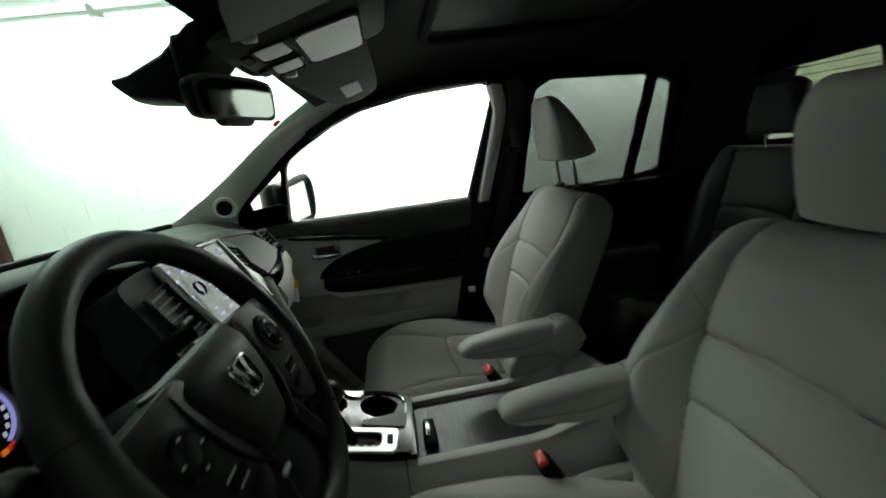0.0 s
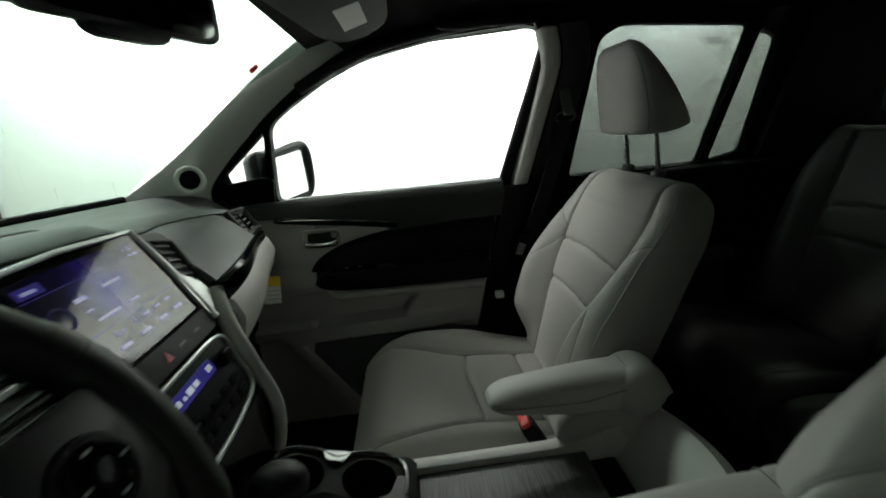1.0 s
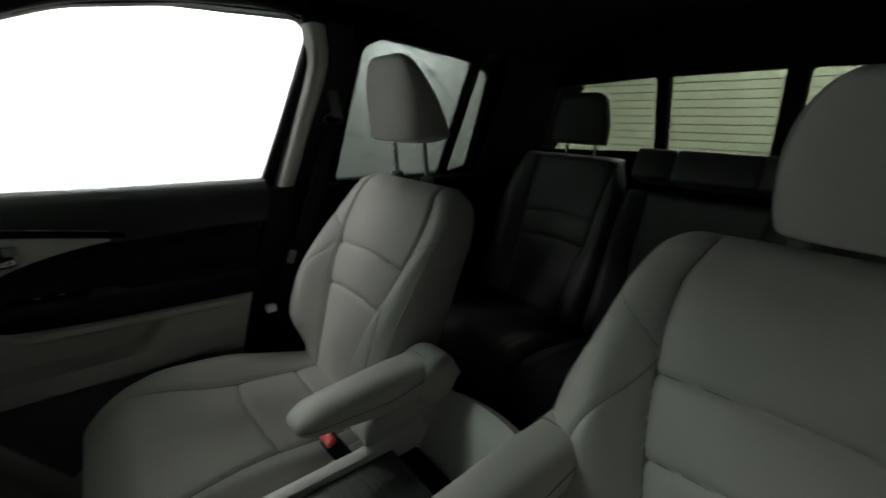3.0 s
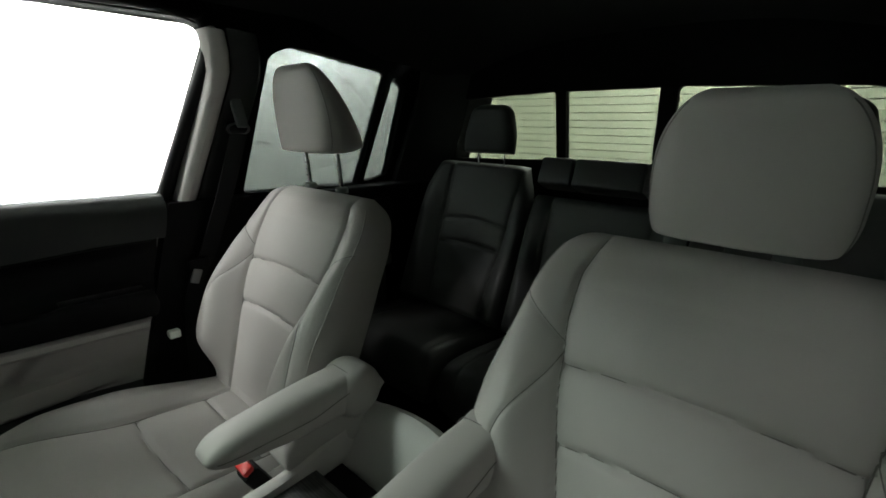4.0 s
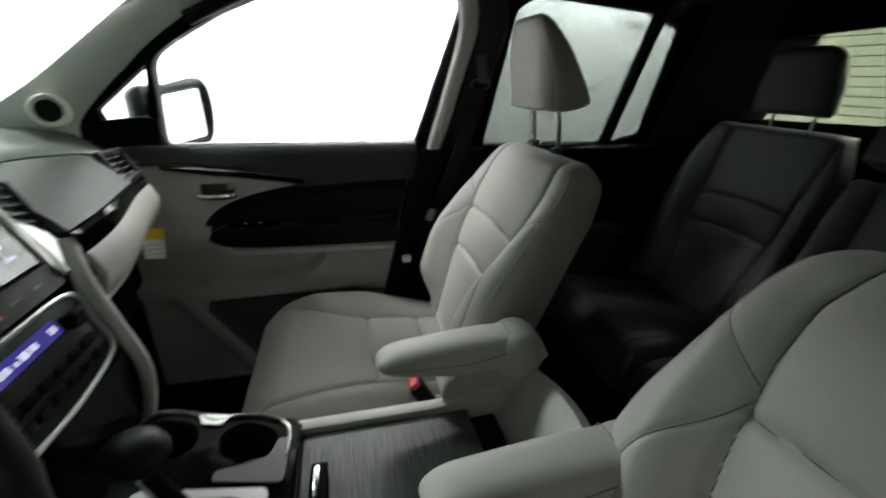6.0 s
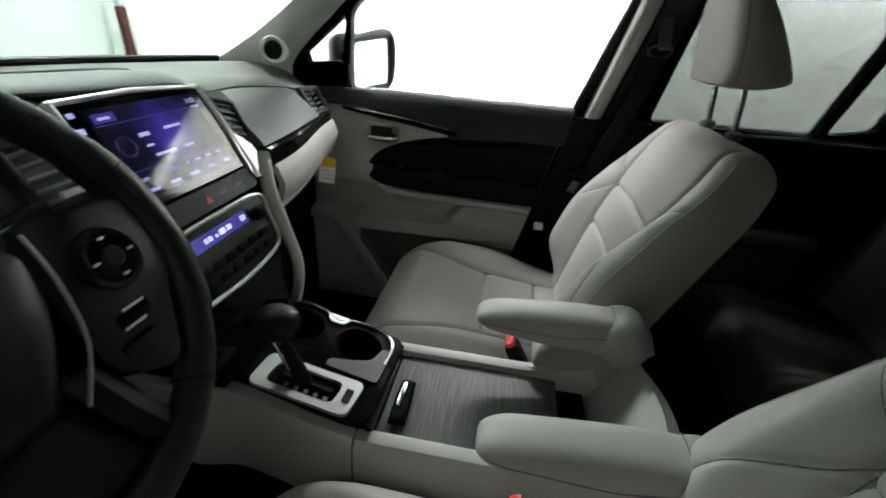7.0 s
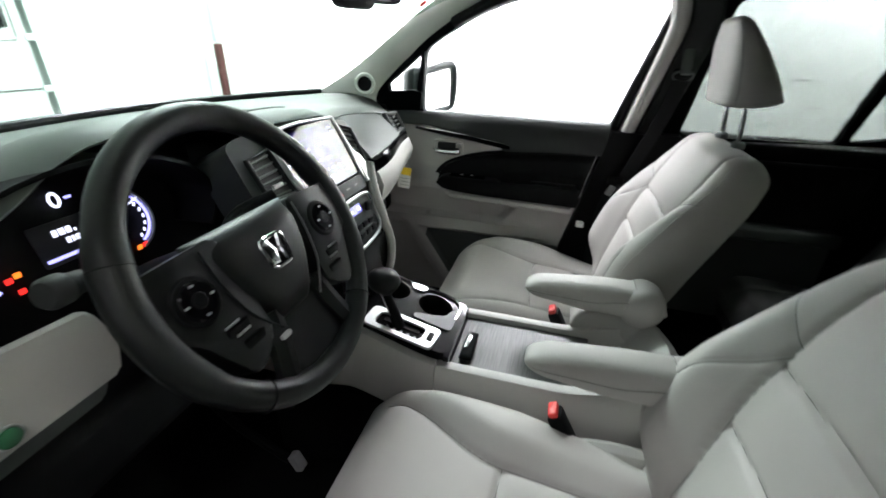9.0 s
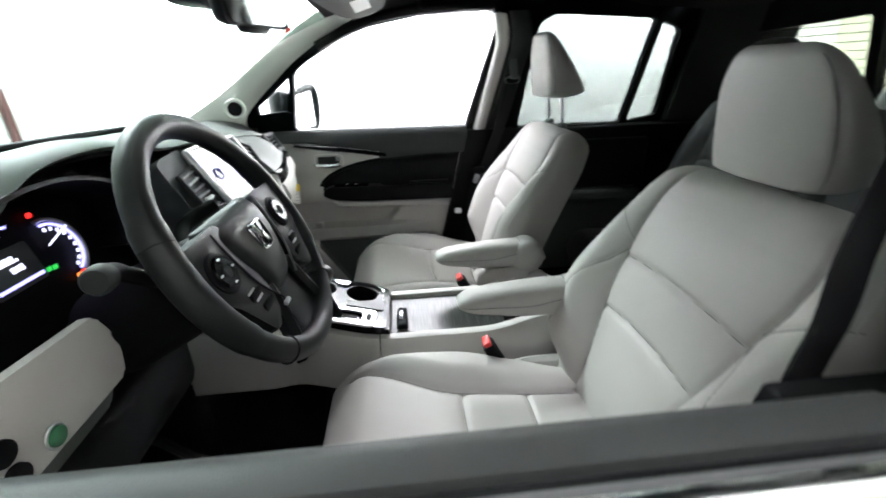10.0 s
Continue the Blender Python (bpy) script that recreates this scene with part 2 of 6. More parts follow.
def spline(points, n=8, closed=False):
    """A smooth line through points."""
    p = [Vector(q) for q in points]
    out = []
    m = len(p)
    for i in range(m if closed else m - 1):
        a, b, c, d = [p[(i + k) % m] if closed else p[max(0, min(m - 1, i + k))] for k in (-1, 0, 1, 2)]
        for k in range(n):
            t = k / n
            out.append(0.5 * ((2 * b) + (c - a) * t + (2 * a - 5 * b + 4 * c - d) * t * t + (3 * b - a - 3 * c + d) * t ** 3))
    if not closed:
        out.append(p[-1])
    return out


def tube(points, radius, sides=10, closed=False, squash=None):
    """A round bar along a line; radius: one number or one for each point; squash: (up vector, factor) flattens it."""
    pts = [Vector(p) for p in points]
    n = len(pts)
    rings = []
    ref = None
    for i, p in enumerate(pts):
        t = (pts[(i + 1) % n] - pts[i - 1]) if closed else (pts[min(i + 1, n - 1)] - pts[max(i - 1, 0)])
        t.normalize()
        if ref is None:
            ref = Vector((0, 0, 1)) if abs(t.z) < 0.9 else Vector((1, 0, 0))
        if squash:
            ref = Vector(squash[0])
        u = (ref - t * ref.dot(t)).normalized()
        w = t.cross(u)
        ref = u
        r = radius[i] if isinstance(radius, (list, tuple)) else radius
        k = squash[1] if squash else 1.0
        rings.append([p + r * (k * math.cos(a) * u + math.sin(a) * w) for a in [2 * math.pi * j / sides for j in range(sides)]])
    if closed:
        rings.append(rings[0])
        bm = loft(rings, cap=False)
        bmesh.ops.remove_doubles(bm, verts=bm.verts, dist=1e-6)
        return bm
    return loft(rings)


def prism(poly, place, a, b, bevel=0.0):
    """A plane outline given a thickness: place(u, v, w) puts a point into the room, w runs from a to b."""
    bm = loft([[place(u, v, a) for u, v in poly], [place(u, v, b) for u, v in poly]])
    if bevel:
        edges = [e for e in bm.edges if any(len(f.verts) > 4 for f in e.link_faces)]
        bmesh.ops.bevel(bm, geom=edges, offset=bevel, segments=2, profile=0.5, affect="EDGES")
    return bm


def holed(outer, holes, place, a, b):
    """A plate with openings that go right through it."""
    bm = bmesh.new()
    edges = []
    for loop in [outer, *holes]:
        vs = [bm.verts.new((u, v, 0)) for u, v in loop]
        edges += [bm.edges.new((vs[i], vs[(i + 1) % len(vs)])) for i in range(len(vs))]
    bmesh.ops.triangle_fill(bm, edges=edges, use_beauty=True, use_dissolve=False)
    faces = list(bm.faces)
    bmesh.ops.recalc_face_normals(bm, faces=faces)
    ret = bmesh.ops.extrude_face_region(bm, geom=faces)
    top = {v for v in ret["geom"] if isinstance(v, bmesh.types.BMVert)}
    for v in bm.verts:
        v.co = Vector(place(v.co.x, v.co.y, b if v in top else a))
    return bm


def rounded(points, r=0.02, n=4):
    """An outline with its corners rounded."""
    out = []
    m = len(points)
    for i in range(m):
        p, c, q = [Vector(points[(i + k) % m]) for k in (-1, 0, 1)]
        a, b = p - c, q - c
        k = min(r, 0.45 * a.length, 0.45 * b.length)
        a, b = c + a.normalized() * k, c + b.normalized() * k
        for j in range(n + 1):
            t = j / n
            out.append(tuple((1 - t) ** 2 * a + 2 * t * (1 - t) * c + t * t * b))
    return out


def smooth01(a, b, x):
    t = max(0.0, min(1.0, (x - a) / (b - a)))
    return t * t * (3 - 2 * t)


def pad(place, width, height, front, back, nu=60, nv=60, p=5.0, r0=0.03, r1=0.05, nb=12):
    """A stuffed pad: width(h) is half its breadth, front(u, h) and back(u, h) its two faces; its rims are rounded."""
    rings = []
    for k in range(nv + 1):
        s = k / nv
        h = height * (0.5 - 0.5 * math.cos(math.pi * s)) * 0.35 + height * s * 0.65
        w = width(h)
        e_h = 1.0
        if h < r0:
            e_h = math.sqrt(max(0.0, 1 - (1 - h / r0) ** 2))
        if h > height - r1:
            e_h = math.sqrt(max(0.0, 1 - ((h - height + r1) / r1) ** 2))
        e_h = max(e_h, 0.02)
        ring = []
        for side, n in ((front, nu), (back, nb)):
            for i in range(n + 1) if side is front else range(n - 1, 0, -1):
                q = 2 * i / n - 1
                u = 0.72 * q + 0.28 * math.sin(math.pi / 2 * q)
                lat = u * w
                f, b = front(lat, h), back(lat, h)
                m = 0.5 * (f + b)
                e = max(0.0, 1 - abs(u) ** p) ** (1 / 2.2)
                ring.append(place(lat, h, m + ((f if side is front else b) - m) * e * e_h))
        rings.append(ring)
    return loft(rings)


def groove(d, deep=0.007, wide=0.0055):
    return -deep * math.exp(-(d / wide) ** 2) - 0.25 * deep * math.exp(-(d / (3.5 * wide)) ** 2)


# ---- the garage ----
G = GARAGE
structure("floor", rbox((G["x0"] + G["x1"]) / 2, (G["y0"] + G["y1"]) / 2, -0.06, G["x1"] - G["x0"] + 0.6, G["y1"] - G["y0"] + 0.6, 0.12, 0), CONCRETE, "bare grey concrete floor of the garage", "floor", False)
structure("ceiling", rbox((G["x0"] + G["x1"]) / 2, (G["y0"] + G["y1"]) / 2, G["z1"] + 0.05, G["x1"] - G["x0"] + 0.6, G["y1"] - G["y0"] + 0.6, 0.10, 0), CEILING, "white painted flat ceiling of the garage", "ceiling", False)
wall_passenger = structure("wall_passenger_side", rbox((G["x0"] + G["x1"]) / 2, G["y1"] + 0.081, G["z1"] / 2, G["x1"] - G["x0"] + 0.2, 0.15, G["z1"], 0), JOINT, "white painted concrete block wall beside the truck", "wall", False)
# never in view; darkened to hold back fill light from this side
structure("wall_driver_side", rbox((G["x0"] + G["x1"]) / 2, G["y0"] - 0.105, G["z1"] / 2, G["x1"] - G["x0"] + 0.2, 0.15, G["z1"], 0), WALL_DRIVER, "unseen garage wall, darkened to cut light from the driver's side", "wall", False)
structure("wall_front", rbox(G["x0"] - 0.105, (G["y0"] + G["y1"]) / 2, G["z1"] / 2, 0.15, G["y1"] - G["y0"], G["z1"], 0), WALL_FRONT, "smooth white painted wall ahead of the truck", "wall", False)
structure("wall_rear", rbox(G["x1"] + 0.105, (G["y0"] + G["y1"]) / 2, G["z1"] / 2, 0.15, G["y1"] - G["y0"], G["z1"], 0), WALL_REAR, "cream painted plain wall behind the truck", "wall", False)

# the unseen fill lamps get the same fitting as the seen tubes
for lx, ly, lz, ll, lw, lt in LAMPS:
    lamp_thing = thing("tube_and_fill_fitting", (lx, ly, lz), "white fluorescent tube light, seen by the wall or added as fill", "ceiling light", "garage tube lights")
    part("housing", rbox(lx, ly, lz + 0.055, ll + 0.06, 0.20 if ly > 2 else 0.62, 0.05, 0.006), WHITE, lamp_thing)
    for dy in (-0.045, 0.045) if ly > 2 else (-0.22, -0.07, 0.07, 0.22):
        part("tube", tube([(lx - ll / 2, ly + dy, lz + 0.010), (lx + ll / 2, ly + dy, lz + 0.010)], 0.013, 10), TUBE, lamp_thing, "glowing white tube")
    for dx in (-0.4, 0.4):
        part("hanger", tube([(lx + dx * ll, ly, lz + 0.08), (lx + dx * ll, ly, 3.30)], 0.004, 6), GALV, lamp_thing, "thin hanging rod")

# ---- the truck's shell ----
BELT_Z, BELT_Y, LEAN_IN = 1.235, 0.77, 0.45
BACK, OUT, RISE = 0.040, 0.020, 0.010


def side_place(s):
    """Puts (x, z, depth) on the leaning side of the cabin; s: 1 passenger's side, -1 driver's side."""
    def put(x, z, w):
        y = BELT_Y - LEAN_IN * (z - BELT_Z) + w + 0.2 * max(0.0, min(x, 0.98) - 0.45) - 0.42 * max(0.0, x - 0.98)
        return (x, y, z) if s > 0 else (x + BACK, -y - OUT, z + RISE)
    return put


FRONT_WIN = rounded([(-0.545, 1.228), (0.119, 1.218), (0.203, 1.575), (0.190, 1.600), (0.150, 1.610), (-0.044, 1.600), (-0.236, 1.567), (-0.335, 1.530), (-0.452, 1.469), (-0.500, 1.437)], 0.030)
FRONT_TRI = rounded([(-0.660, 1.322), (-0.515, 1.427), (-0.552, 1.305), (-0.657, 1.294)], 0.006)
REAR_WIN = rounded([(0.323, 1.214), (0.346, 1.567), (0.400, 1.594), (0.450, 1.593), (0.796, 1.583), (0.791, 1.201), (0.450, 1.210)], 0.018)
REAR_QUARTER = rounded([(0.820, 1.206), (0.826, 1.575), (0.914, 1.550), (0.961, 1.226)], 0.020)
SIDE_OUTER = [(-1.00, 1.17), (0.45, 1.17), (0.98, 1.17), (1.30, 1.17), (1.26, 1.68), (0.98, 1.68), (0.45, 1.68), (-0.22, 1.68), (-0.45, 1.555), (-0.76, 1.325)]

for s, who in ((1, "passenger"), (-1, "driver")):
    put = side_place(s)
    structure("wall_side_frame_" + who, holed(SIDE_OUTER, [FRONT_WIN, FRONT_TRI, REAR_WIN, REAR_QUARTER], put, 0.0, 0.035), SHELL, "black door window frames of the truck cab", "window frame", False)
    for nm, outline, mat, lab in (("window_quarter", FRONT_TRI, CLEAR, "small clear triangular front quarter glass"), ("window_rear_door", REAR_WIN, PRIVACY, "dark tinted privacy glass in the rear door"),
                                  ("window_rear_quarter", REAR_QUARTER, PRIVACY, "narrow tinted fixed glass behind the rear door")):
        structure(nm + "_" + who, prism(outline, put, 0.014, 0.018), mat, lab, "window", False)
    if s == 1:
        structure("window_front_door_passenger", prism(FRONT_WIN, put, 0.014, 0.018), CLEAR, "clear closed glass in the passenger's front door", "window", False)
    # rubber seal inside the front window, up the rear edge
    pts = [Vector(put(p.x, p.y, -0.005)) for p in spline([(0.118, 1.215, 0), (0.163, 1.39, 0), (0.206, 1.560, 0), (0.194, 1.604, 0), (0.150, 1.624, 0), (-0.044, 1.614, 0), (-0.236, 1.581, 0), (-0.40, 1.516, 0)], 6)]
    structure("trim_window_seal_" + who, tube(pts, 0.015, 10), RUBBER, "black rubber door seal round the front window", "seal")

    # A pillar trim
    inner = [(-0.912, 0.655, 1.285), (-0.733, 0.635, 1.385), (-0.512, 0.600, 1.535), (-0.39, 0.575, 1.605), (-0.28, 0.54, 1.66)]
    outer = [(-0.70, 0.704, 1.250), (-0.682, 0.700, 1.310), (-0.525, 0.660, 1.441), (-0.345, 0.620, 1.546), (-0.22, 0.590, 1.606)]
    rows = []
    for a, b in zip(spline(inner, 8), spline(outer, 8)):
        rows.append([(lambda q: (q.x, s * q.y, q.z))(a.lerp(b, k / 6) + Vector((0.0, -0.022 * math.sin(math.pi * k / 6) + 0.02, 0))) for k in range(7)])
    structure("trim_front_pillar_" + who, thick(rows, 0.02 * s), PILLAR, "pale grey moulded trim of the windscreen pillar", "pillar trim")
    tw = thing("tweeter_speaker", (-0.70, s * 0.622, 1.30), "round grey tweeter speaker set in the windscreen pillar", "speaker")
    ax = Vector((0.30, -s * 0.90, 0.18)).normalized()
    c = Vector((-0.701, s * 0.640, 1.326))
    u = ax.cross(Vector((0, 0, 1))).normalized()
    w = u.cross(ax)
    ring = [c + ax * 0.020 + 0.030 * (math.cos(t) * u + math.sin(t) * w) for t in [2 * math.pi * k / 32 for k in range(32)]]
    part("ring", tube(ring, 0.0055, 8, True), PILLAR, tw, "pale grey ring")
    def cone(r0, d0, r1, d1):
        return loft([[c + ax * d + r * (math.cos(t) * u + math.sin(t) * w) for t in [2 * math.pi * k / 32 for k in range(32)]] for r, d in ((r0, d0), (r1, d1))])
    part("collar", cone(0.034, -0.012, 0.030, 0.020), PILLAR, tw)
    part("grille", cone(0.026, 0.012, 0.023, 0.0215), BLACK, tw, "dark speaker mesh")

    # B pillar trim, upper part
    rows = []
    for k in range(11):
        z = 1.20 + 0.392 * k / 10
        x0 = 0.142 + 0.19 * (z - 1.22) - 1.6 * max(0.0, z - 1.50) ** 1.6
        y = BELT_Y - LEAN_IN * (z - BELT_Z)
        rows.append([(x0, s * (y - 0.006), z), (x0 + 0.002, s * (y - 0.040), z), (x0 + 0.008, s * (y - 0.050), z), (x0 + 0.020, s * (y - 0.056), z), (x0 + 0.034, s * (y - 0.052), z), (x0 + 0.044, s * (y - 0.040), z), (x0 + 0.050, s * (y - 0.004), z)])
    structure("trim_centre_pillar_" + who, thick(rows if s > 0 else [[(x + BACK, y - OUT, z + RISE) for x, y, z in r] for r in rows], 0.012 * s), BEIGE, "pale grey upper trim of the centre pillar", "pillar trim")
    # inner face of the centre pillar, its shadow put into a dark colour
    rows = []
    for k in range(11):
        z = 1.20 + 0.40 * k / 10
        x0 = 0.193 + 0.19 * (z - 1.22) - 1.6 * max(0.0, z - 1.50) ** 1.6
        y = BELT_Y - LEAN_IN * (z - BELT_Z)
        rows.append([(x0 + 0.001, s * (y - 0.004), z), (x0 + 0.002, s * (y - 0.030), z), (x0 + 0.012, s * (y - 0.036), z), (x0 + 0.065, s * (y - 0.032), z), (x0 + 0.074, s * (y - 0.022), z), (x0 + 0.078, s * (y - 0.003), z)])
    structure("trim_centre_pillar_inner_" + who, thick(rows if s > 0 else [[(x + BACK, y - OUT, z + RISE) for x, y, z in r] for r in rows], 0.010 * s), DARK, "inner trim of the centre pillar, darkened for shade", "pillar trim")
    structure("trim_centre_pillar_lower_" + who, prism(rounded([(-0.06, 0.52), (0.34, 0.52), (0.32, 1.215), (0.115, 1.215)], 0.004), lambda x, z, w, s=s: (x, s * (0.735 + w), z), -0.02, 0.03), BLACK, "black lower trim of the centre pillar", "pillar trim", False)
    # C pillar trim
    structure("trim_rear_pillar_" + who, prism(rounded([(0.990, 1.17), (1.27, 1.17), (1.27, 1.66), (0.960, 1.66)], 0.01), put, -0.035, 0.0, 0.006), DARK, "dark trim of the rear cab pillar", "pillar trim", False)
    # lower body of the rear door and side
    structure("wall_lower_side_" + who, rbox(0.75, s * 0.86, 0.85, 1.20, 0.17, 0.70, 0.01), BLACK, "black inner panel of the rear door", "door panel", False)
    # lower panel and ledge take a darker plastic that stands in for shade
    rd = thing("rear_door", (0.60, s * 0.76, 0.55), "rear door with its lower panel darkened for shade", "car door", "rear doors")
    part("panel", thick([[(x, s * (0.768 - 0.010 * math.sin(math.pi * j / 12)), 0.58 + 0.38 * j / 12) for j in range(13)] for x in [0.36 + 0.04 * k for k in range(13)]], 0.008 * s), DASH, rd, "lower panel, colour darkened for shade")
    part("armrest", rbox(0.62, s * 0.745, 0.925, 0.46, 0.05, 0.05, 0.015, 3), DASH, rd, "armrest ledge, colour darkened for shade")
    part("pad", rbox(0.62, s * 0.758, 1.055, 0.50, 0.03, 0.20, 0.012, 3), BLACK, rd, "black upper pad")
    structure("wall_sill_" + who, rbox(-0.1, s * 0.80, 0.50, 2.6, 0.10, 0.12, 0.01), BLACK, "black sill under the doors", "sill", False)
    structure("wall_foot_side_" + who, rbox(-0.95, s * 0.77, 0.85, 0.55, 0.06, 0.80, 0.01), BLACK, "dark kick panel beside the footwell", "panel", False)

# roof, rear bulkhead, floor
rows = []
for k in range(31):
    y = -0.66 + 1.32 * k / 30
    rows.append([(x, y, z0 - 0.11 * abs(y / 0.66) ** 3) for x, z0 in ((-0.36 + 0.10 * smooth01(0.40, 0.66, abs(y)), 1.655 + 0.02 * smooth01(0.40, 0.66, abs(y))), (-0.25 + 0.03 * smooth01(0.40, 0.66, abs(y)), 1.69), (0.0, 1.715), (0.4, 1.73), (0.8, 1.725), (1.1, 1.70), (1.30, 1.66))])
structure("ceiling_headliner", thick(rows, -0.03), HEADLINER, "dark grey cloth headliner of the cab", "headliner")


def rear_place(y, z, w):
    return (1.234 - 0.19 * (z - 1.307) - 0.05 * (y / 0.73) ** 2 + w, y, z)


PANES = [rounded([(0.264, 1.312), (0.742, 1.296), (0.676, 1.510), (0.640, 1.524), (0.270, 1.543)], 0.016),
         rounded([(-0.055, 1.318), (0.229, 1.313), (0.234, 1.542), (-0.060, 1.544)], 0.006),
         rounded([(-0.104, 1.318), (-0.108, 1.545), (-0.520, 1.528), (-0.556, 1.512), (-0.620, 1.300)], 0.016)]
structure("wall_rear_bulkhead", holed([(-0.84, 0.45), (0.84, 0.45), (0.80, 1.22), (0.62, 1.72), (-0.62, 1.72), (-0.80, 1.22)], PANES, rear_place, 0.0, 0.03), BLACK, "black rear bulkhead of the cab round the rear window", "bulkhead", False)
for nm, outline in zip(("window_rear_passenger", "window_rear_middle", "window_rear_driver"), PANES):
    pane = structure(nm, prism(outline, rear_place, 0.012, 0.016), REAR_GLASS, "tinted rear window pane with heating lines", "window", False)
    ys = [p[0] for p in outline]
    for k in range(9):
        z = 1.330 + 0.0240 * k
        line_y = [(min(ys) + 0.006), (max(ys) - 0.006)]
        if abs(max(ys)) > 0.5:
            line_y[1] -= 0.21 * (z - 1.30)
        if abs(min(ys)) > 0.5:
            line_y[0] += 0.21 * (z - 1.30)
        part("heating_line", tube([Vector(rear_place(line_y[0] + (line_y[1] - line_y[0]) * j / 8, z, 0.010)) for j in range(9)], 0.0012, 5), BLACK, pane)
structure("floor_cab", rbox(0.1, 0, 0.47, 2.6, 1.56, 0.04, 0), CARPET, "black carpeted floor of the cab", "floor", False)
structure("wall_firewall", rbox(-1.22, 0, 0.84, 0.06, 1.5, 0.78, 0), BLACK, "dark firewall at the front of the footwells", "bulkhead", False)

# windscreen
WS = []
for k in range(25):
    y = -0.66 + 1.32 * k / 24
    c = (y / 0.66) ** 2
    low, high = Vector((-1.10 + 0.20 * c, y, 1.285 - 0.0 * c)), Vector((-0.36 + 0.05 * c, y * 0.88, 1.668 - 0.055 * c))
    WS.append([low.lerp(high, j / 8) + Vector((-0.02, 0, 0.025)) * math.sin(math.pi * j / 8) for j in range(9)])
structure("window_windscreen", thick(WS, 0.004), SHADE, "large clear raked windscreen", "windscreen")
structure("trim_windscreen_base", tube([r[0] + Vector((0.014, 0, 0.008)) for r in WS], 0.010, 8), RUBBER, "black band along the foot of the windscreen", "trim")
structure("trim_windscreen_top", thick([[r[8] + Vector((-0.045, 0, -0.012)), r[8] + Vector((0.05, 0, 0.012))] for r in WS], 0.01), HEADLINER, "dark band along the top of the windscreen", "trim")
# bonnet, seen low through the glass
rows = []
for k in range(13):
    y = -0.80 + 1.6 * k / 12
    rows.append([(x, y, z - 0.06 * (y / 0.8) ** 2) for x, z in ((-1.00, 1.245), (-1.12, 1.245), (-1.5, 1.215), (-1.9, 1.13), (-2.15, 1.00), (-2.2, 0.60))])
bonnet = thing("truck_bonnet", (-1.6, 0, 0.60), "dark green metallic bonnet ahead of the windscreen", "bonnet")
part("skin", thick(rows, 0.02), BODY_PAINT, bonnet)


# ---- seats ----
def on_pad(place, width, height, front, back, p, r0, r1, lat, h, off=0.0012):
    """A point on the front face of a pad, off proud of it."""
    u = max(-0.999, min(0.999, lat / width(h)))
    e_h = 1.0
    if h < r0:
        e_h = math.sqrt(max(0.0, 1 - (1 - h / r0) ** 2))
    if h > height - r1:
        e_h = math.sqrt(max(0.0, 1 - ((h - height + r1) / r1) ** 2))
    e = max(0.0, 1 - abs(u) ** p) ** (1 / 2.2)
    f, b = front(lat, h), back(lat, h)
    m = 0.5 * (f + b)
    return place(lat, h, m + (f - m) * e * max(e_h, 0.02) + off)


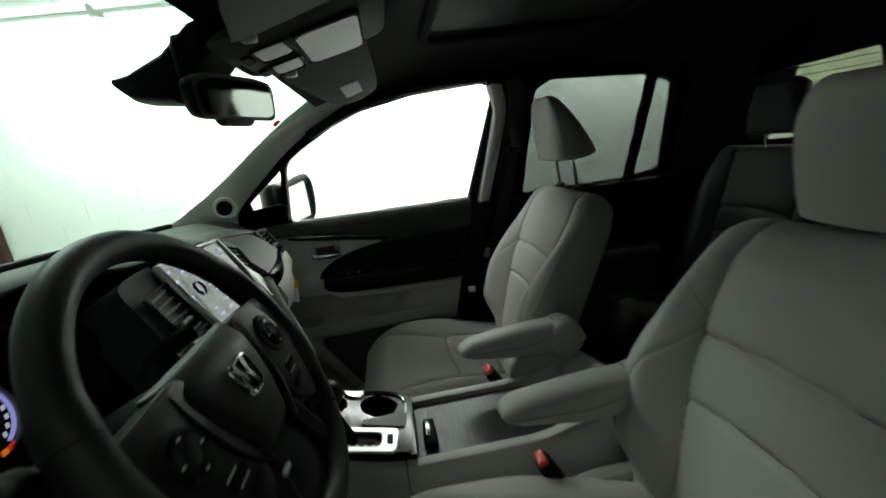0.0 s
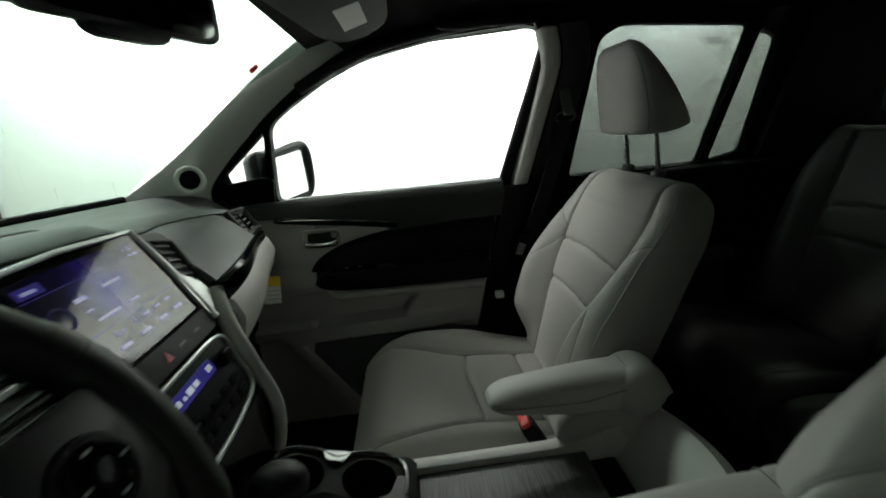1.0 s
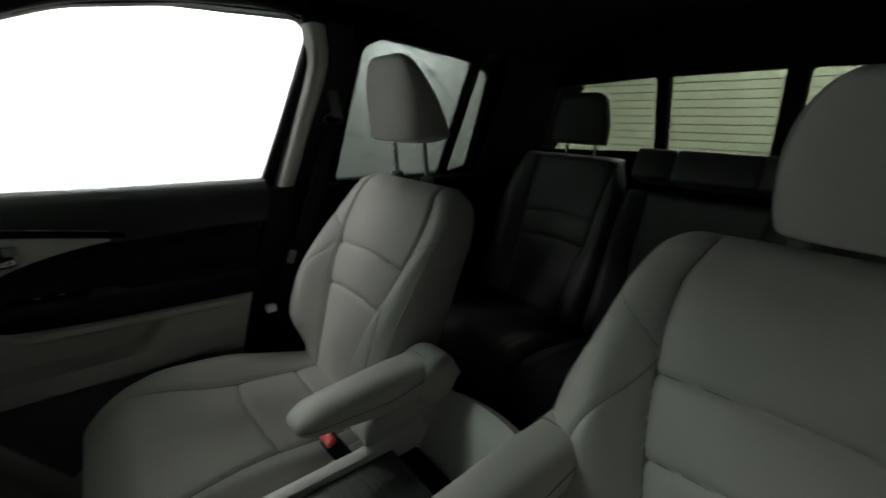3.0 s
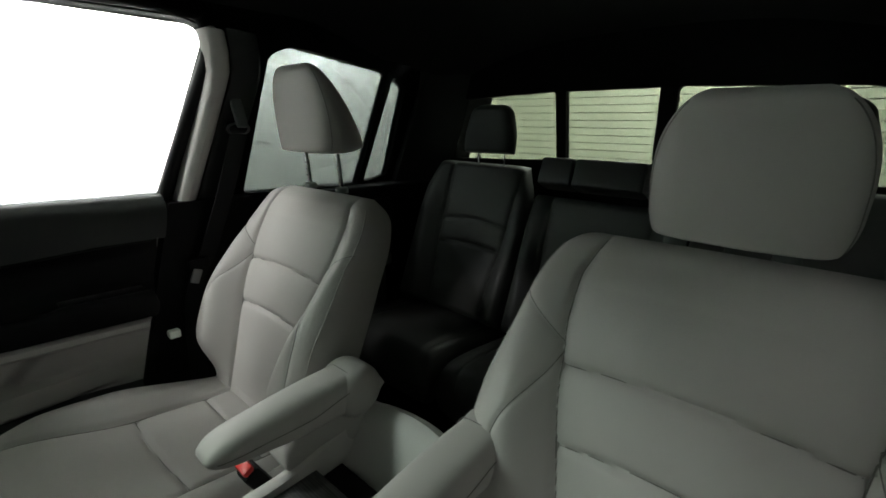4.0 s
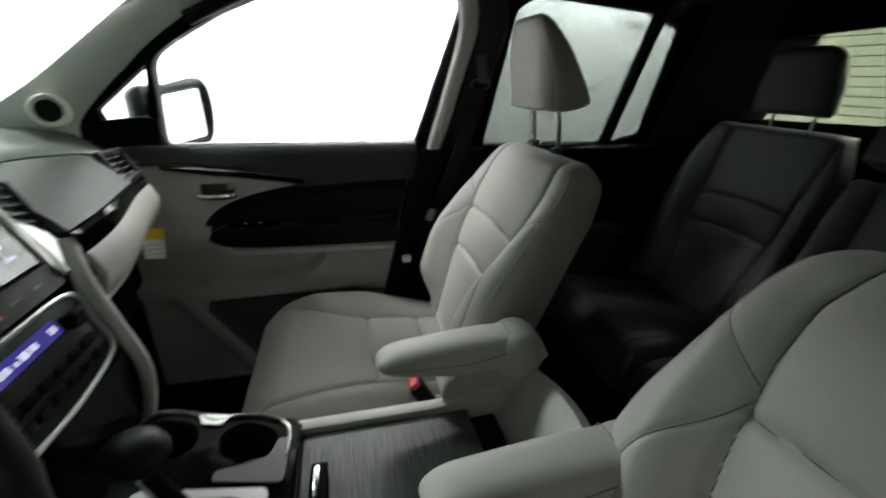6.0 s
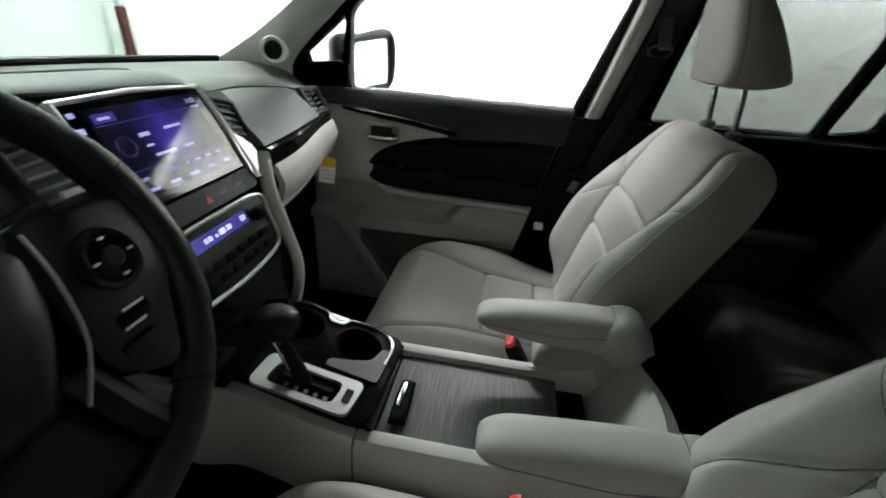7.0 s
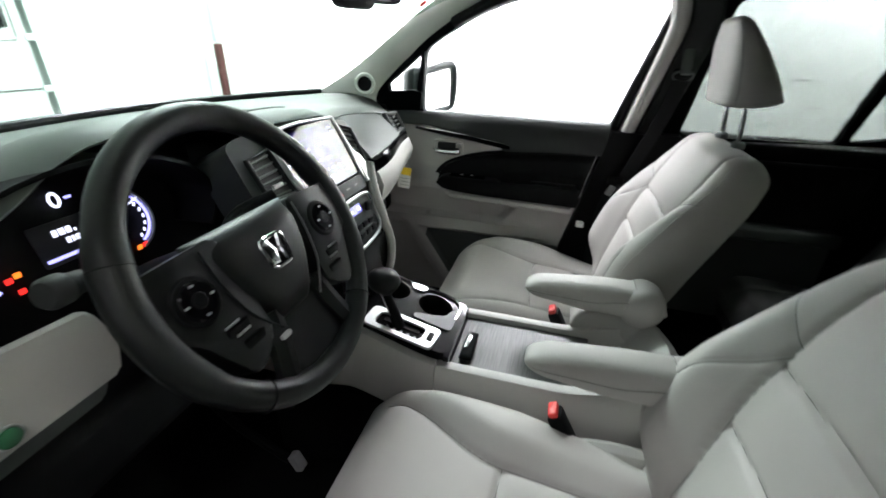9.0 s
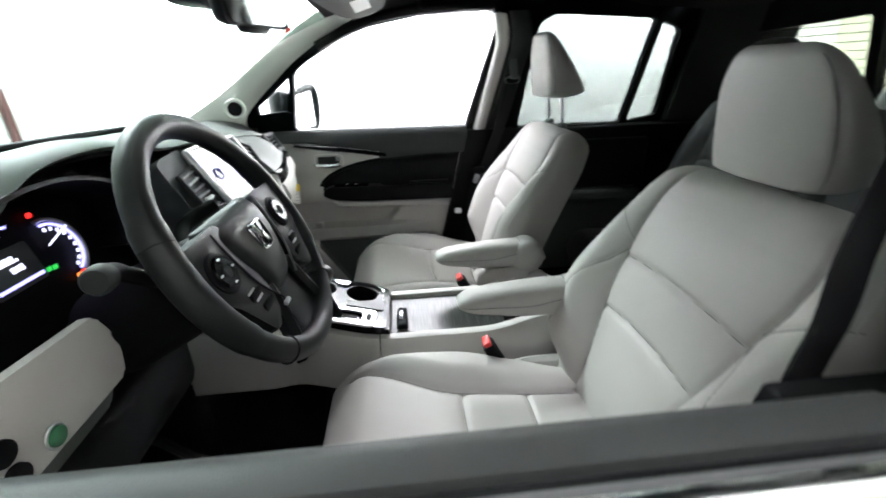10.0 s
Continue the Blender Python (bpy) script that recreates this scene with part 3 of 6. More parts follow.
def front_seat(s, yc, back_shift, cush_shift, head_y, head_up, arm_tip, wide, label):
    """A front seat with its armrest on the inner side; s: 1 passenger's, -1 driver's. The shifts are (x, z) of backrest and cushion."""
    dx, dz = back_shift
    cx, cz = cush_shift
    st = thing("front_seat", (dx - 0.10, yc, 0.50), label, "car seat", "front seats")
    ang = radians(22)
    up, fwd = Vector((math.sin(ang), 0, math.cos(ang))), Vector((-math.cos(ang), 0, math.sin(ang)))
    base = Vector((0.128 + dx, yc, 0.826 + dz))
    H = 0.485

    def back_at(lat, h, d):
        return base + Vector((0, s * lat, 0)) + up * h + fwd * d

    def w_back(h):
        t = min(1.0, max(0.0, h - 0.335) / 0.152)
        return wide + 0.190 + 0.042 * smooth01(-0.02, 0.11, h) - 0.014 * smooth01(0.22, 0.36, h) - 0.086 * (1 - math.sqrt(max(0.0, 1 - t ** 2.4)))

    def ls(h):
        """Seam between the middle panel and the bolsters, which spreads towards the shoulders."""
        return 0.5 * wide + 0.094 + 0.048 * smooth01(0.04, 0.31, h) + 0.010 * smooth01(0.28, 0.36, h) - 0.018 * smooth01(0.40, 0.48, h)

    def up_seam(lat):
        return 0.286 + 0.008 * (1 - (lat / 0.138) ** 2)

    def low_seam(lat):
        return 0.184 + 0.010 * (1 - (lat / 0.115) ** 2)

    def wing_seam(a):
        """Short seam that climbs from the panel to the bolster's ridge."""
        return 0.312 + 0.75 * (a - 0.142 - 0.5 * wide)

    def curve_seam(h):
        """Long seam that sweeps down the bolster."""
        return 0.5 * wide + 0.144 + 0.046 * smooth01(0.312, 0.17, h) + 0.004 * smooth01(0.2, 0.05, h)

    def front(lat, h):
        a = abs(lat)
        d = 0.008 + 0.014 * math.sin(math.pi * min(1, h / 0.40))
        edge = ls(h)
        d += (0.030 + 0.026 * (1 - smooth01(0.16, 0.34, h))) * smooth01(edge - 0.012, edge + 0.060, a) * smooth01(-0.02, 0.08, h) * (1 - 0.8 * smooth01(0.30, 0.44, h))
        d -= 0.012 * smooth01(0.40, 0.48, h)
        d += groove(a - edge, 0.008, 0.0045)
        if a < edge:
            # each panel swells a little between its seams
            u0, l0 = up_seam(lat), low_seam(lat)
            span = (0.0, l0) if h < l0 else (l0, u0) if h < u0 else (u0, 0.47)
            t = min(1.0, max(0.0, (h - span[0]) / (span[1] - span[0])))
            d += 0.006 * (1 - (a / edge) ** 2) * smooth01(0.0, 0.05, h) + 0.005 * math.sqrt(math.sin(math.pi * t)) * (1 - (a / edge) ** 4)
            d += groove(h - u0, 0.006, 0.0040) + groove(h - l0, 0.006, 0.0040)
        else:
            d += groove((h - wing_seam(a)) * 0.8, 0.003, 0.003) * smooth01(edge, edge + 0.01, a) * (1 if a < 0.212 + wide else 0)
            if 0.03 < h < 0.312:
                d += groove(a - curve_seam(h), 0.003, 0.003)
        return d

    def back(lat, h):
        return -0.092 - 0.012 * smooth01(0.20, 0.40, h)

    # the pad reaches a hand's breadth below the seat line, behind the cushion
    low = 0.06
    shape = (lambda lat, h, d: back_at(lat, h - low, d), lambda h: w_back(h - low), H + low, lambda lat, h: front(lat, h - low), lambda lat, h: back(lat, h - low), 13.0, 0.03, 0.038)

    def on_back(lat, h, off=0.0012):
        return on_pad(*shape, lat, h + low, off)

    bk = part("backrest", pad(*shape[:5], 130, 140, *shape[5:]), LEATHER, st, "smooth grey leather with stitched panels")

    def seam(name, pts, parent, r=0.0010, mat=None, label="dark stitched seam"):
        part(name, tube(pts, r, 5), mat or SEAM, parent, label)

    for q in (-1, 1):
        seam("seam", [on_back(q * ls(h), h) for h in [0.02 + 0.45 * k / 60 for k in range(61)]], bk)
        seam("seam", [on_back(q * a, wing_seam(a), 0.0008) for a in [0.143 + 0.5 * wide + (0.066 + 0.5 * wide) * k / 20 for k in range(21)]], bk, 0.0008)
        seam("seam", [on_back(q * curve_seam(h), h, 0.0008) for h in [0.05 + 0.262 * k / 40 for k in range(41)]], bk, 0.0008)
        seam("piping", [on_back(q * 0.955 * w_back(h), h, 0.0006) for h in [0.03 + 0.425 * k / 60 for k in range(61)]], bk, 0.0014, LEATHER_SIDE, "rolled edge along the bolster")
    for fn, w in ((up_seam, 0.136 + 0.5 * wide), (low_seam, 0.115 + 0.5 * wide)):
        seam("seam", [on_back(a, fn(a), 0.0010) for a in [w * (k / 20 - 1) for k in range(41)]], bk)

    # cushion: h runs from the rear to the front
    x_rear = max(0.175, 0.130 + dx) + cx
    length = x_rear + 0.342 - cx

    def cush_at(lat, h, d):
        return Vector((x_rear - h, yc + s * lat, 0.755 + cz + d + 0.02 * smooth01(0.1, 0.42, h)))

    def w_cush(h):
        t = min(1.0, max(0.0, h - length + 0.075) / 0.075)
        return 0.190 + 0.028 * smooth01(0.0, 0.12, h) - 0.032 * (1 - math.sqrt(max(0.0, 1 - t ** 2.6)))

    def cs(side, h):
        """Seams along the cushion: the one towards the passenger's door lies further in."""
        return (0.088 if s * side > 0 else 0.168) + (0.085 if s * side > 0 else 0.020) * smooth01(length - 0.28, length - 0.05, h)

    def cross(lat):
        return x_rear + 0.070 - cx - 0.012 * (lat / 0.16) ** 2

    def cross2(lat):
        return x_rear - 0.062 - cx

    def top(lat, h):
        a, side = abs(lat), (1 if lat > 0 else -1)
        d = 0.050 + 0.016 * math.sin(math.pi * min(1, h / length)) - 0.034 * smooth01(length - 0.09, length, h)
        c = cs(side, h)
        d += (0.030 if s * side > 0 else 0.018) * smooth01(c - 0.012, c + 0.055, a) * smooth01(0.06, 0.26, h) * (1 - 0.45 * smooth01(length - 0.16, length - 0.03, h))
        d += groove(a - c, 0.007, 0.0045) * (1 - smooth01(length - 0.06, length - 0.02, h))
        if a < c:
            d += groove(h - cross(lat), 0.006, 0.0045) + groove(h - cross2(lat), 0.006, 0.0045)
        return d

    cshape = (cush_at, w_cush, length, top, lambda lat, h: -0.060, 10.0, 0.02, 0.062)
    cu = part("cushion", pad(*cshape[:5], 110, 110, *cshape[5:]), LEATHER, st, "smooth grey leather seat cushion")
    for q in (-1, 1):
        seam("seam", [on_pad(*cshape, q * cs(q, h), h) for h in [0.03 + (length - 0.075) * k / 50 for k in range(51)]], cu)
    for fn in (cross, cross2):
        seam("seam", [on_pad(*cshape, a, fn(a), 0.0010) for a in [-cs(-1, fn(0)) + (cs(-1, fn(0)) + cs(1, fn(0))) * k / 40 for k in range(41)]], cu)
    # rolled edge round the foot of the leather, and the plain skirt under it
    for q in (-1, 1):
        seam("piping", [cush_at(q * (1.001 * w_cush(h)), h, 0.004) for h in [0.06 + (length - 0.125) * k / 40 for k in range(41)]], cu, 0.0022, SEAM, "dark rolled edge")
    part("seat_base", join(rbox(cx - 0.06, yc, 0.655, 0.40, 0.40, 0.08, 0.02, 3), rbox(cx - 0.06, yc + 0.17, 0.545, 0.42, 0.04, 0.16, 0.01), rbox(cx - 0.06, yc - 0.17, 0.545, 0.42, 0.04, 0.16, 0.01)), BLACK, st, "black plastic seat frame")
    part("side_trim", pad(lambda lat, h, d: Vector((0.215 + dx - h, yc - s * (0.205 + d), 0.745 + cz + lat)), lambda h: 0.060 - 0.035 * smooth01(0.14, 0.32, h), 0.33, lambda lat, h: 0.020, lambda lat, h: -0.010, 20, 30, 6.0, 0.04, 0.03), BEIGE, st, "grey plastic side trim")

    # headrest on two steel posts
    hb = Vector((0.322 + dx, head_y, 1.344 + head_up))
    hup, hf = Vector((-0.10, 0, 1)).normalized(), Vector((-1, 0, -0.10)).normalized()

    def head_at(lat, h, d):
        lat *= 1 - 0.06 * (0.034 - d) / 0.108
        return hb + Vector((0, s * lat, 0)) + hup * h + hf * d

    def w_head(h):
        low, high = max(0.0, 0.050 - h) / 0.050, max(0.0, h - 0.068) / 0.116
        return 0.110 - 0.022 * (1 - math.sqrt(max(0.0, 1 - min(1, low) ** 2))) - 0.068 * (1 - math.sqrt(max(0.0, 1 - min(1, high) ** 2.2)))

    hshape = (head_at, w_head, 0.183, lambda lat, h: 0.034 - 0.006 * smooth01(0.12, 0.18, h) - 1.4 * lat * lat, lambda lat, h: -0.092 + 0.094 * (h / 0.183) ** 1.15, 12.0, 0.012, 0.016)
    hr = part("headrest", pad(*hshape[:5], 64, 50, *hshape[5:], 30), LEATHER, st, "grey leather headrest")
    for q in (-1, 1):
        seam("seam", [on_pad(*hshape, q * 0.93 * w_head(h), h, 0.0004) for h in [0.010 + 0.160 * k / 30 for k in range(31)]], hr, 0.0008)
    post_y = head_y - s * 0.010
    for q in (-1, 1):
        top_p = Vector((0.340 + dx, post_y + q * 0.061, 1.365 + head_up))
        low_p = Vector((0.350 + dx, post_y + q * 0.061, 1.266 + dz))
        part("post", tube([low_p - Vector((0, 0, 0.02)), low_p, top_p], 0.0050, 12), CHROME, st, "bright steel post")
        if q * s > 0:
            for k in range(4):
                part("notch", rbox(*(low_p.lerp(top_p, 0.25 + 0.15 * k) - Vector((0.004, 0, 0))), 0.004, 0.007, 0.004, 0.0005, 1), BLACK, st, "dark height notch")
        part("post_collar", loft([[low_p + Vector((r * math.cos(t), r * math.sin(t), h0)) for t in [2 * math.pi * k / 20 for k in range(20)]] for r, h0 in ((0.0145, -0.006), (0.0140, 0.004), (0.011, 0.007), (0.006, 0.0075))]), DASH, st, "dark grey plastic collar")

    # armrest on the inner side
    ar_h = 0.300
    tip = Vector(arm_tip)
    ay = tip.y
    along, aup = Vector((0.993, 0, 0.06)).normalized(), Vector((-0.06, 0, 0.993)).normalized()

    def arm_at(lat, h, d):
        return tip + along * h + Vector((0, s * lat, 0)) + aup * d

    def arm_top(lat, h):
        return 0.026 + 0.008 * math.sin(math.pi * min(1, h / 0.30)) - 4.0 * lat * lat

    def arm_low(lat, h):
        return -0.012 - 0.024 * smooth01(0.0, 0.16, h) - 0.014 * smooth01(0.16, 0.28, h)

    def w_arm(h):
        return 0.014 + 0.022 * math.sqrt(max(0.0, 1 - max(0.0, 1 - h / 0.055) ** 2)) + 0.004 * smooth01(0.05, 0.2, h)

    ashape = (arm_at, w_arm, ar_h, arm_top, arm_low, 4.6, 0.040, 0.055)
    arm = part("armrest", pad(*ashape[:5], 36, 80, *ashape[5:], 24), LEATHER, st, "padded grey armrest, lowered")
    for q in (-1, 1):
        seam("seam", [arm_at(q * (0.998 * w_arm(h) + 0.0003), h, 0.5 * (arm_top(0, h) + arm_low(0, h)) - 0.002 + 0.014 * smooth01(0.15, 0.235, h)) for h in [0.012 + 0.222 * k / 30 for k in range(31)]], arm, 0.0008)
    seam("seam", [arm_at(lat, 0.234 + 0.004 * (lat / 0.04) ** 2, arm_top(lat, 0.234) * max(0.0, 1 - abs(lat / 0.041) ** 4.6) ** 0.45 + 0.0008) for lat in [0.039 * (k / 12 - 1) for k in range(25)]], arm, 0.0008)
    hx = tip.x + 0.252
    fat = 0.047 if s > 0 else 0.038
    pivot = loft([[Vector((hx + r * math.cos(t), ay + s * y, tip.z + 0.001 + 0.97 * r * math.sin(t))) for t in [2 * math.pi * k / 48 for k in range(48)]]
                  for r, y in [(0.0475 * max(0.0, 1 - abs(q) ** 4.0) ** 0.4 + 0.002, -fat * q) for q in [math.sin(math.pi / 2 * (k / 9 - 1)) for k in range(19)]]])
    part("armrest_hinge", pivot, LEATHER_SIDE, st, "grey padded hinge cover")
    if s > 0:
        part("hinge_cover", pad(lambda lat, h, d: Vector((hx + 0.045 - h, ay + s * (lat + 0.012), tip.z - 0.075 + d)), lambda h: 0.045 - 0.012 * smooth01(0.06, 0.15, h), 0.185, lambda lat, h: 0.055 - 0.02 * smooth01(0.08, 0.18, h), lambda lat, h: -0.050 + 0.020 * smooth01(0.06, 0.18, h), 20, 30, 5.0, 0.04, 0.05), LEATHER_SIDE, st, "grey moulded hinge housing")

    # buckle
    bx = Vector((0.008 if s > 0 else 0.024, 0.157 if s > 0 else -0.176, 0.874 if s > 0 else 0.880))
    lean = Matrix.Rotation(radians(-28), 3, "Y")
    buckle = part("belt_buckle", rbox(bx.x + 0.020, bx.y, bx.z - 0.052, 0.028, 0.036, 0.110, 0.006, 2, lean), BLACK, st, "black buckle on its stalk")
    part("release_button", rbox(bx.x - 0.008, bx.y, bx.z + 0.001, 0.018, 0.032, 0.012, 0.004, 2, lean), RED, buckle, "bright red button")
    part("buckle_boot", rbox(bx.x + 0.052, bx.y, bx.z - 0.105, 0.036, 0.036, 0.030, 0.010, 3, lean), DASH, st, "grey stalk boot")
    return st


front_seat(1, 0.402, (0.0, 0.0), (0.0, 0.0), 0.424, 0.0, (-0.070, 0.122, 0.950), 0.0, "light grey leather front passenger seat with raised headrest")
front_seat(-1, -0.380, (0.060, -0.002), (0.012, 0.020), -0.384, -0.072, (-0.045, -0.158, 0.968), 0.026, "light grey leather driver's seat with lowered headrest")


def rear_seat(y0, y1, panel, head_y, label):
    """One division of the rear bench between y0 and y1; panel: the seams of its middle panel; head_y: its headrest, None for the low middle one."""
    yc, half = (y0 + y1) / 2, (y1 - y0) / 2
    st = thing("bench_seat", (0.75, yc, 0.49), label, "car seat", "rear bench")
    ang = radians(19.8)
    up, fwd = Vector((math.sin(ang), 0, math.cos(ang))), Vector((-math.cos(ang), 0, math.sin(ang)))
    base = Vector((0.880, yc, 0.765))
    pa, pb = panel[0] - yc, panel[1] - yc
    pm, pw = (pa + pb) / 2, (pb - pa) / 2
    H = 0.572 if head_y is not None else 0.478

    def at(lat, h, d):
        return base + Vector((0, lat, 0)) + up * h + fwd * d

    def inner(h):
        return pw * (0.86 + 0.20 * smooth01(0.05, 0.34, h) + 0.06 * smooth01(0.36, 0.50, h))

    def rise(lat):
        return 0.012 * (1 - ((lat - pm) / pw) ** 2)

    def front(lat, h):
        a, w = abs(lat - pm), inner(h)
        d = 0.008 + 0.034 * smooth01(w - 0.01, w + 0.07, a) * (1 - 0.5 * smooth01(0.34, 0.5, h)) + groove(a - w, 0.008)
        if a < w and head_y is not None:
            d += groove(h - 0.340 - rise(lat), 0.006) + groove(h - 0.252 - rise(lat), 0.006)
        return d

    def width(h):
        return half - 0.004 - 0.05 * smooth01(0.44, 0.60, h) * (1 if head_y is not None else 0)

    shape = (at, width, H, front, lambda lat, h: -0.10, 10.0, 0.03, 0.03)
    bk = part("backrest", pad(*shape[:5], 70, 90, *shape[5:]), REAR_LEATHER, st, "leather with stitched panels, colour darkened for shade")
    for q in (-1, 1):
        part("seam", tube([on_pad(*shape, pm + q * inner(h), h) for h in [0.03 + (H - 0.06) * k / 40 for k in range(41)]], 0.0013, 5), SEAM, bk, "dark stitched seam")
    if head_y is not None:
        for h0 in (0.340, 0.252):
            part("seam", tube([on_pad(*shape, a, h0 + rise(a)) for a in [pm + 0.98 * inner(h0) * (k / 20 - 1) for k in range(41)]], 0.0013, 5), SEAM, bk, "dark stitched seam")

    def cush(lat, h, d):
        return Vector((0.955 - h, yc + lat, 0.715 + d))

    def top(lat, h):
        return 0.050 + 0.034 * smooth01(0.0, 0.35, h) - 0.012 * smooth01(0.33, 0.41, h) + groove(abs(lat - pm) - 1.1 * pw, 0.007)

    cshape = (cush, lambda h: half - 0.005, 0.410, top, lambda lat, h: -0.10, 12.0, 0.02, 0.045)
    cu = part("cushion", pad(*cshape[:5], 60, 60, *cshape[5:]), REAR_LEATHER, st, "leather seat cushion, colour darkened for shade")
    for q in (-1, 1):
        part("seam", tube([on_pad(*cshape, pm + q * 1.1 * pw, h) for h in [0.04 + 0.33 * k / 30 for k in range(31)]], 0.0013, 5), SEAM, cu, "dark stitched seam")
    part("cushion_base", rbox(0.775, yc, 0.565, 0.34, 2 * half - 0.02, 0.14, 0.02, 3), BLACK, st, "black plastic base under the cushion")
    if head_y is not None:
        hb = Vector((1.062, head_y, 1.330))

        def head_at(lat, h, d):
            return hb + Vector((0, lat, 0)) + Vector((0.05, 0, 1)) * h + Vector((-1, 0, 0)) * d

        part("headrest", pad(head_at, lambda h: 0.103 - 0.024 * smooth01(0.05, 0.165, h) - 0.05 * (1 - math.sqrt(max(0.0, 1 - (max(0.0, h - 0.13) / 0.036) ** 2))), 0.165, lambda lat, h: 0.040, lambda lat, h: -0.03, 40, 40, 7.0, 0.014, 0.022), REAR_LEATHER, st, "leather headrest, colour darkened for shade")
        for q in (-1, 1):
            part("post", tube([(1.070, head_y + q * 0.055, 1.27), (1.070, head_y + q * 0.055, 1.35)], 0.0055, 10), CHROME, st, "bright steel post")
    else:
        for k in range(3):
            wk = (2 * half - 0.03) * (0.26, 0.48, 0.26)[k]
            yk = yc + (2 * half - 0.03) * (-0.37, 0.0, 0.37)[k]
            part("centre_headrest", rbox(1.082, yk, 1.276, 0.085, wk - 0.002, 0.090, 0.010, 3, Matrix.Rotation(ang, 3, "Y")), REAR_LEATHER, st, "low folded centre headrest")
    return st


rear_seat(0.252, 0.722, (0.322, 0.588), 0.440, "leather outer rear seat with headrest, shade put into its colour")
rear_seat(-0.222, 0.248, (-0.130, 0.156), None, "leather middle rear seat with folded armrest, shade put into its colour")
rear_seat(-0.722, -0.226, (-0.588, -0.322), -0.440, "leather outer rear seat with headrest, shade put into its colour")


# ---- dashboard ----
dash = thing("dashboard", (-0.75, 0, 0.60), "dark grey-green moulded dashboard with pale grey lower panels", "dashboard")


def lerp_table(table, y):
    """Reads a table of (y, values...) between its rows."""
    if y <= table[0][0]:
        return table[0][1:]
    for i, (a, b) in enumerate(zip(table, table[1:])):
        if y <= b[0]:
            t = (y - a[0]) / (b[0] - a[0])
            c, d = table[max(0, i - 1)], table[min(len(table) - 1, i + 2)]
            out = []
            for k in range(1, len(a)):
                m0 = (b[k] - c[k]) / (b[0] - c[0]) * (b[0] - a[0])
                m1 = (d[k] - a[k]) / (d[0] - a[0]) * (b[0] - a[0])
                out.append((2 * t ** 3 - 3 * t * t + 1) * a[k] + (t ** 3 - 2 * t * t + t) * m0 + (3 * t * t - 2 * t ** 3) * b[k] + (t ** 3 - t * t) * m1)
            return out
    return table[-1][1:]


# near edge of the top pad: y, x, z
EDGE = [(-0.70, -0.58, 1.215), (-0.62, -0.578, 1.250), (-0.55, -0.578, 1.278), (-0.48, -0.578, 1.308), (-0.43, -0.578, 1.338), (-0.38, -0.578, 1.354), (-0.28, -0.578, 1.358), (-0.215, -0.572, 1.350),
        (-0.15, -0.558, 1.336), (-0.05, -0.556, 1.329), (0.10, -0.560, 1.321), (0.20, -0.600, 1.296), (0.36, -0.628, 1.285), (0.56, -0.622, 1.262), (0.66, -0.61, 1.235), (0.72, -0.60, 1.21)]
rows = []
for k in range(97):
    y = -0.70 + 1.42 * k / 96
    x1, z1 = lerp_table(EDGE, y)
    c = (y / 0.68) ** 2
    x0, z0 = -1.07 + 0.19 * c, 1.287
    row = [(x0, y, z0 - 0.015)]
    for j in range(17):
        t = j / 16
        x = x0 + (x1 - x0) * t
        z = z0 + (z1 - z0) * smooth01(0.35, 0.95, t) + 0.006 * math.sin(math.pi * t) + groove(t - 0.42, 0.004, 0.02) - 0.010 * smooth01(0.95, 1.0, t)
        row.append((x, y, z))
    row += [(x1 + 0.003, y, z1 - 0.013), (x1 - 0.004, y, z1 - 0.018)]
    rows.append(row)
part("top_pad", thick(rows, 0.008), DASH, dash, "dark grey-green grained soft top")


def pad_z(x, y):
    """Height of the top pad."""
    x1, z1 = lerp_table(EDGE, y)
    x0 = -1.07 + 0.19 * (y / 0.68) ** 2
    t = (x - x0) / (x1 - x0)
    return 1.287 + (z1 - 1.287) * smooth01(0.35, 0.95, t) + 0.006 * math.sin(math.pi * t) - 0.010 * smooth01(0.95, 1.0, t)


grille = part("speaker_grille", thick([[(x, y, pad_z(x, y) + 0.0025) for x in [-0.745 + 0.078 * j / 8 for j in range(9)]] for y in [-0.088 + 0.19 * k / 16 for k in range(17)]], 0.002), GRILLE, dash, "darker perforated speaker grille")
for x in (-0.752, -0.660):
    part("grille_edge", tube([(x, y, pad_z(x, y) + 0.001) for y in [-0.15 + 0.27 * k / 16 for k in range(17)]], 0.0022, 6), DASH, grille, "raised edge line")


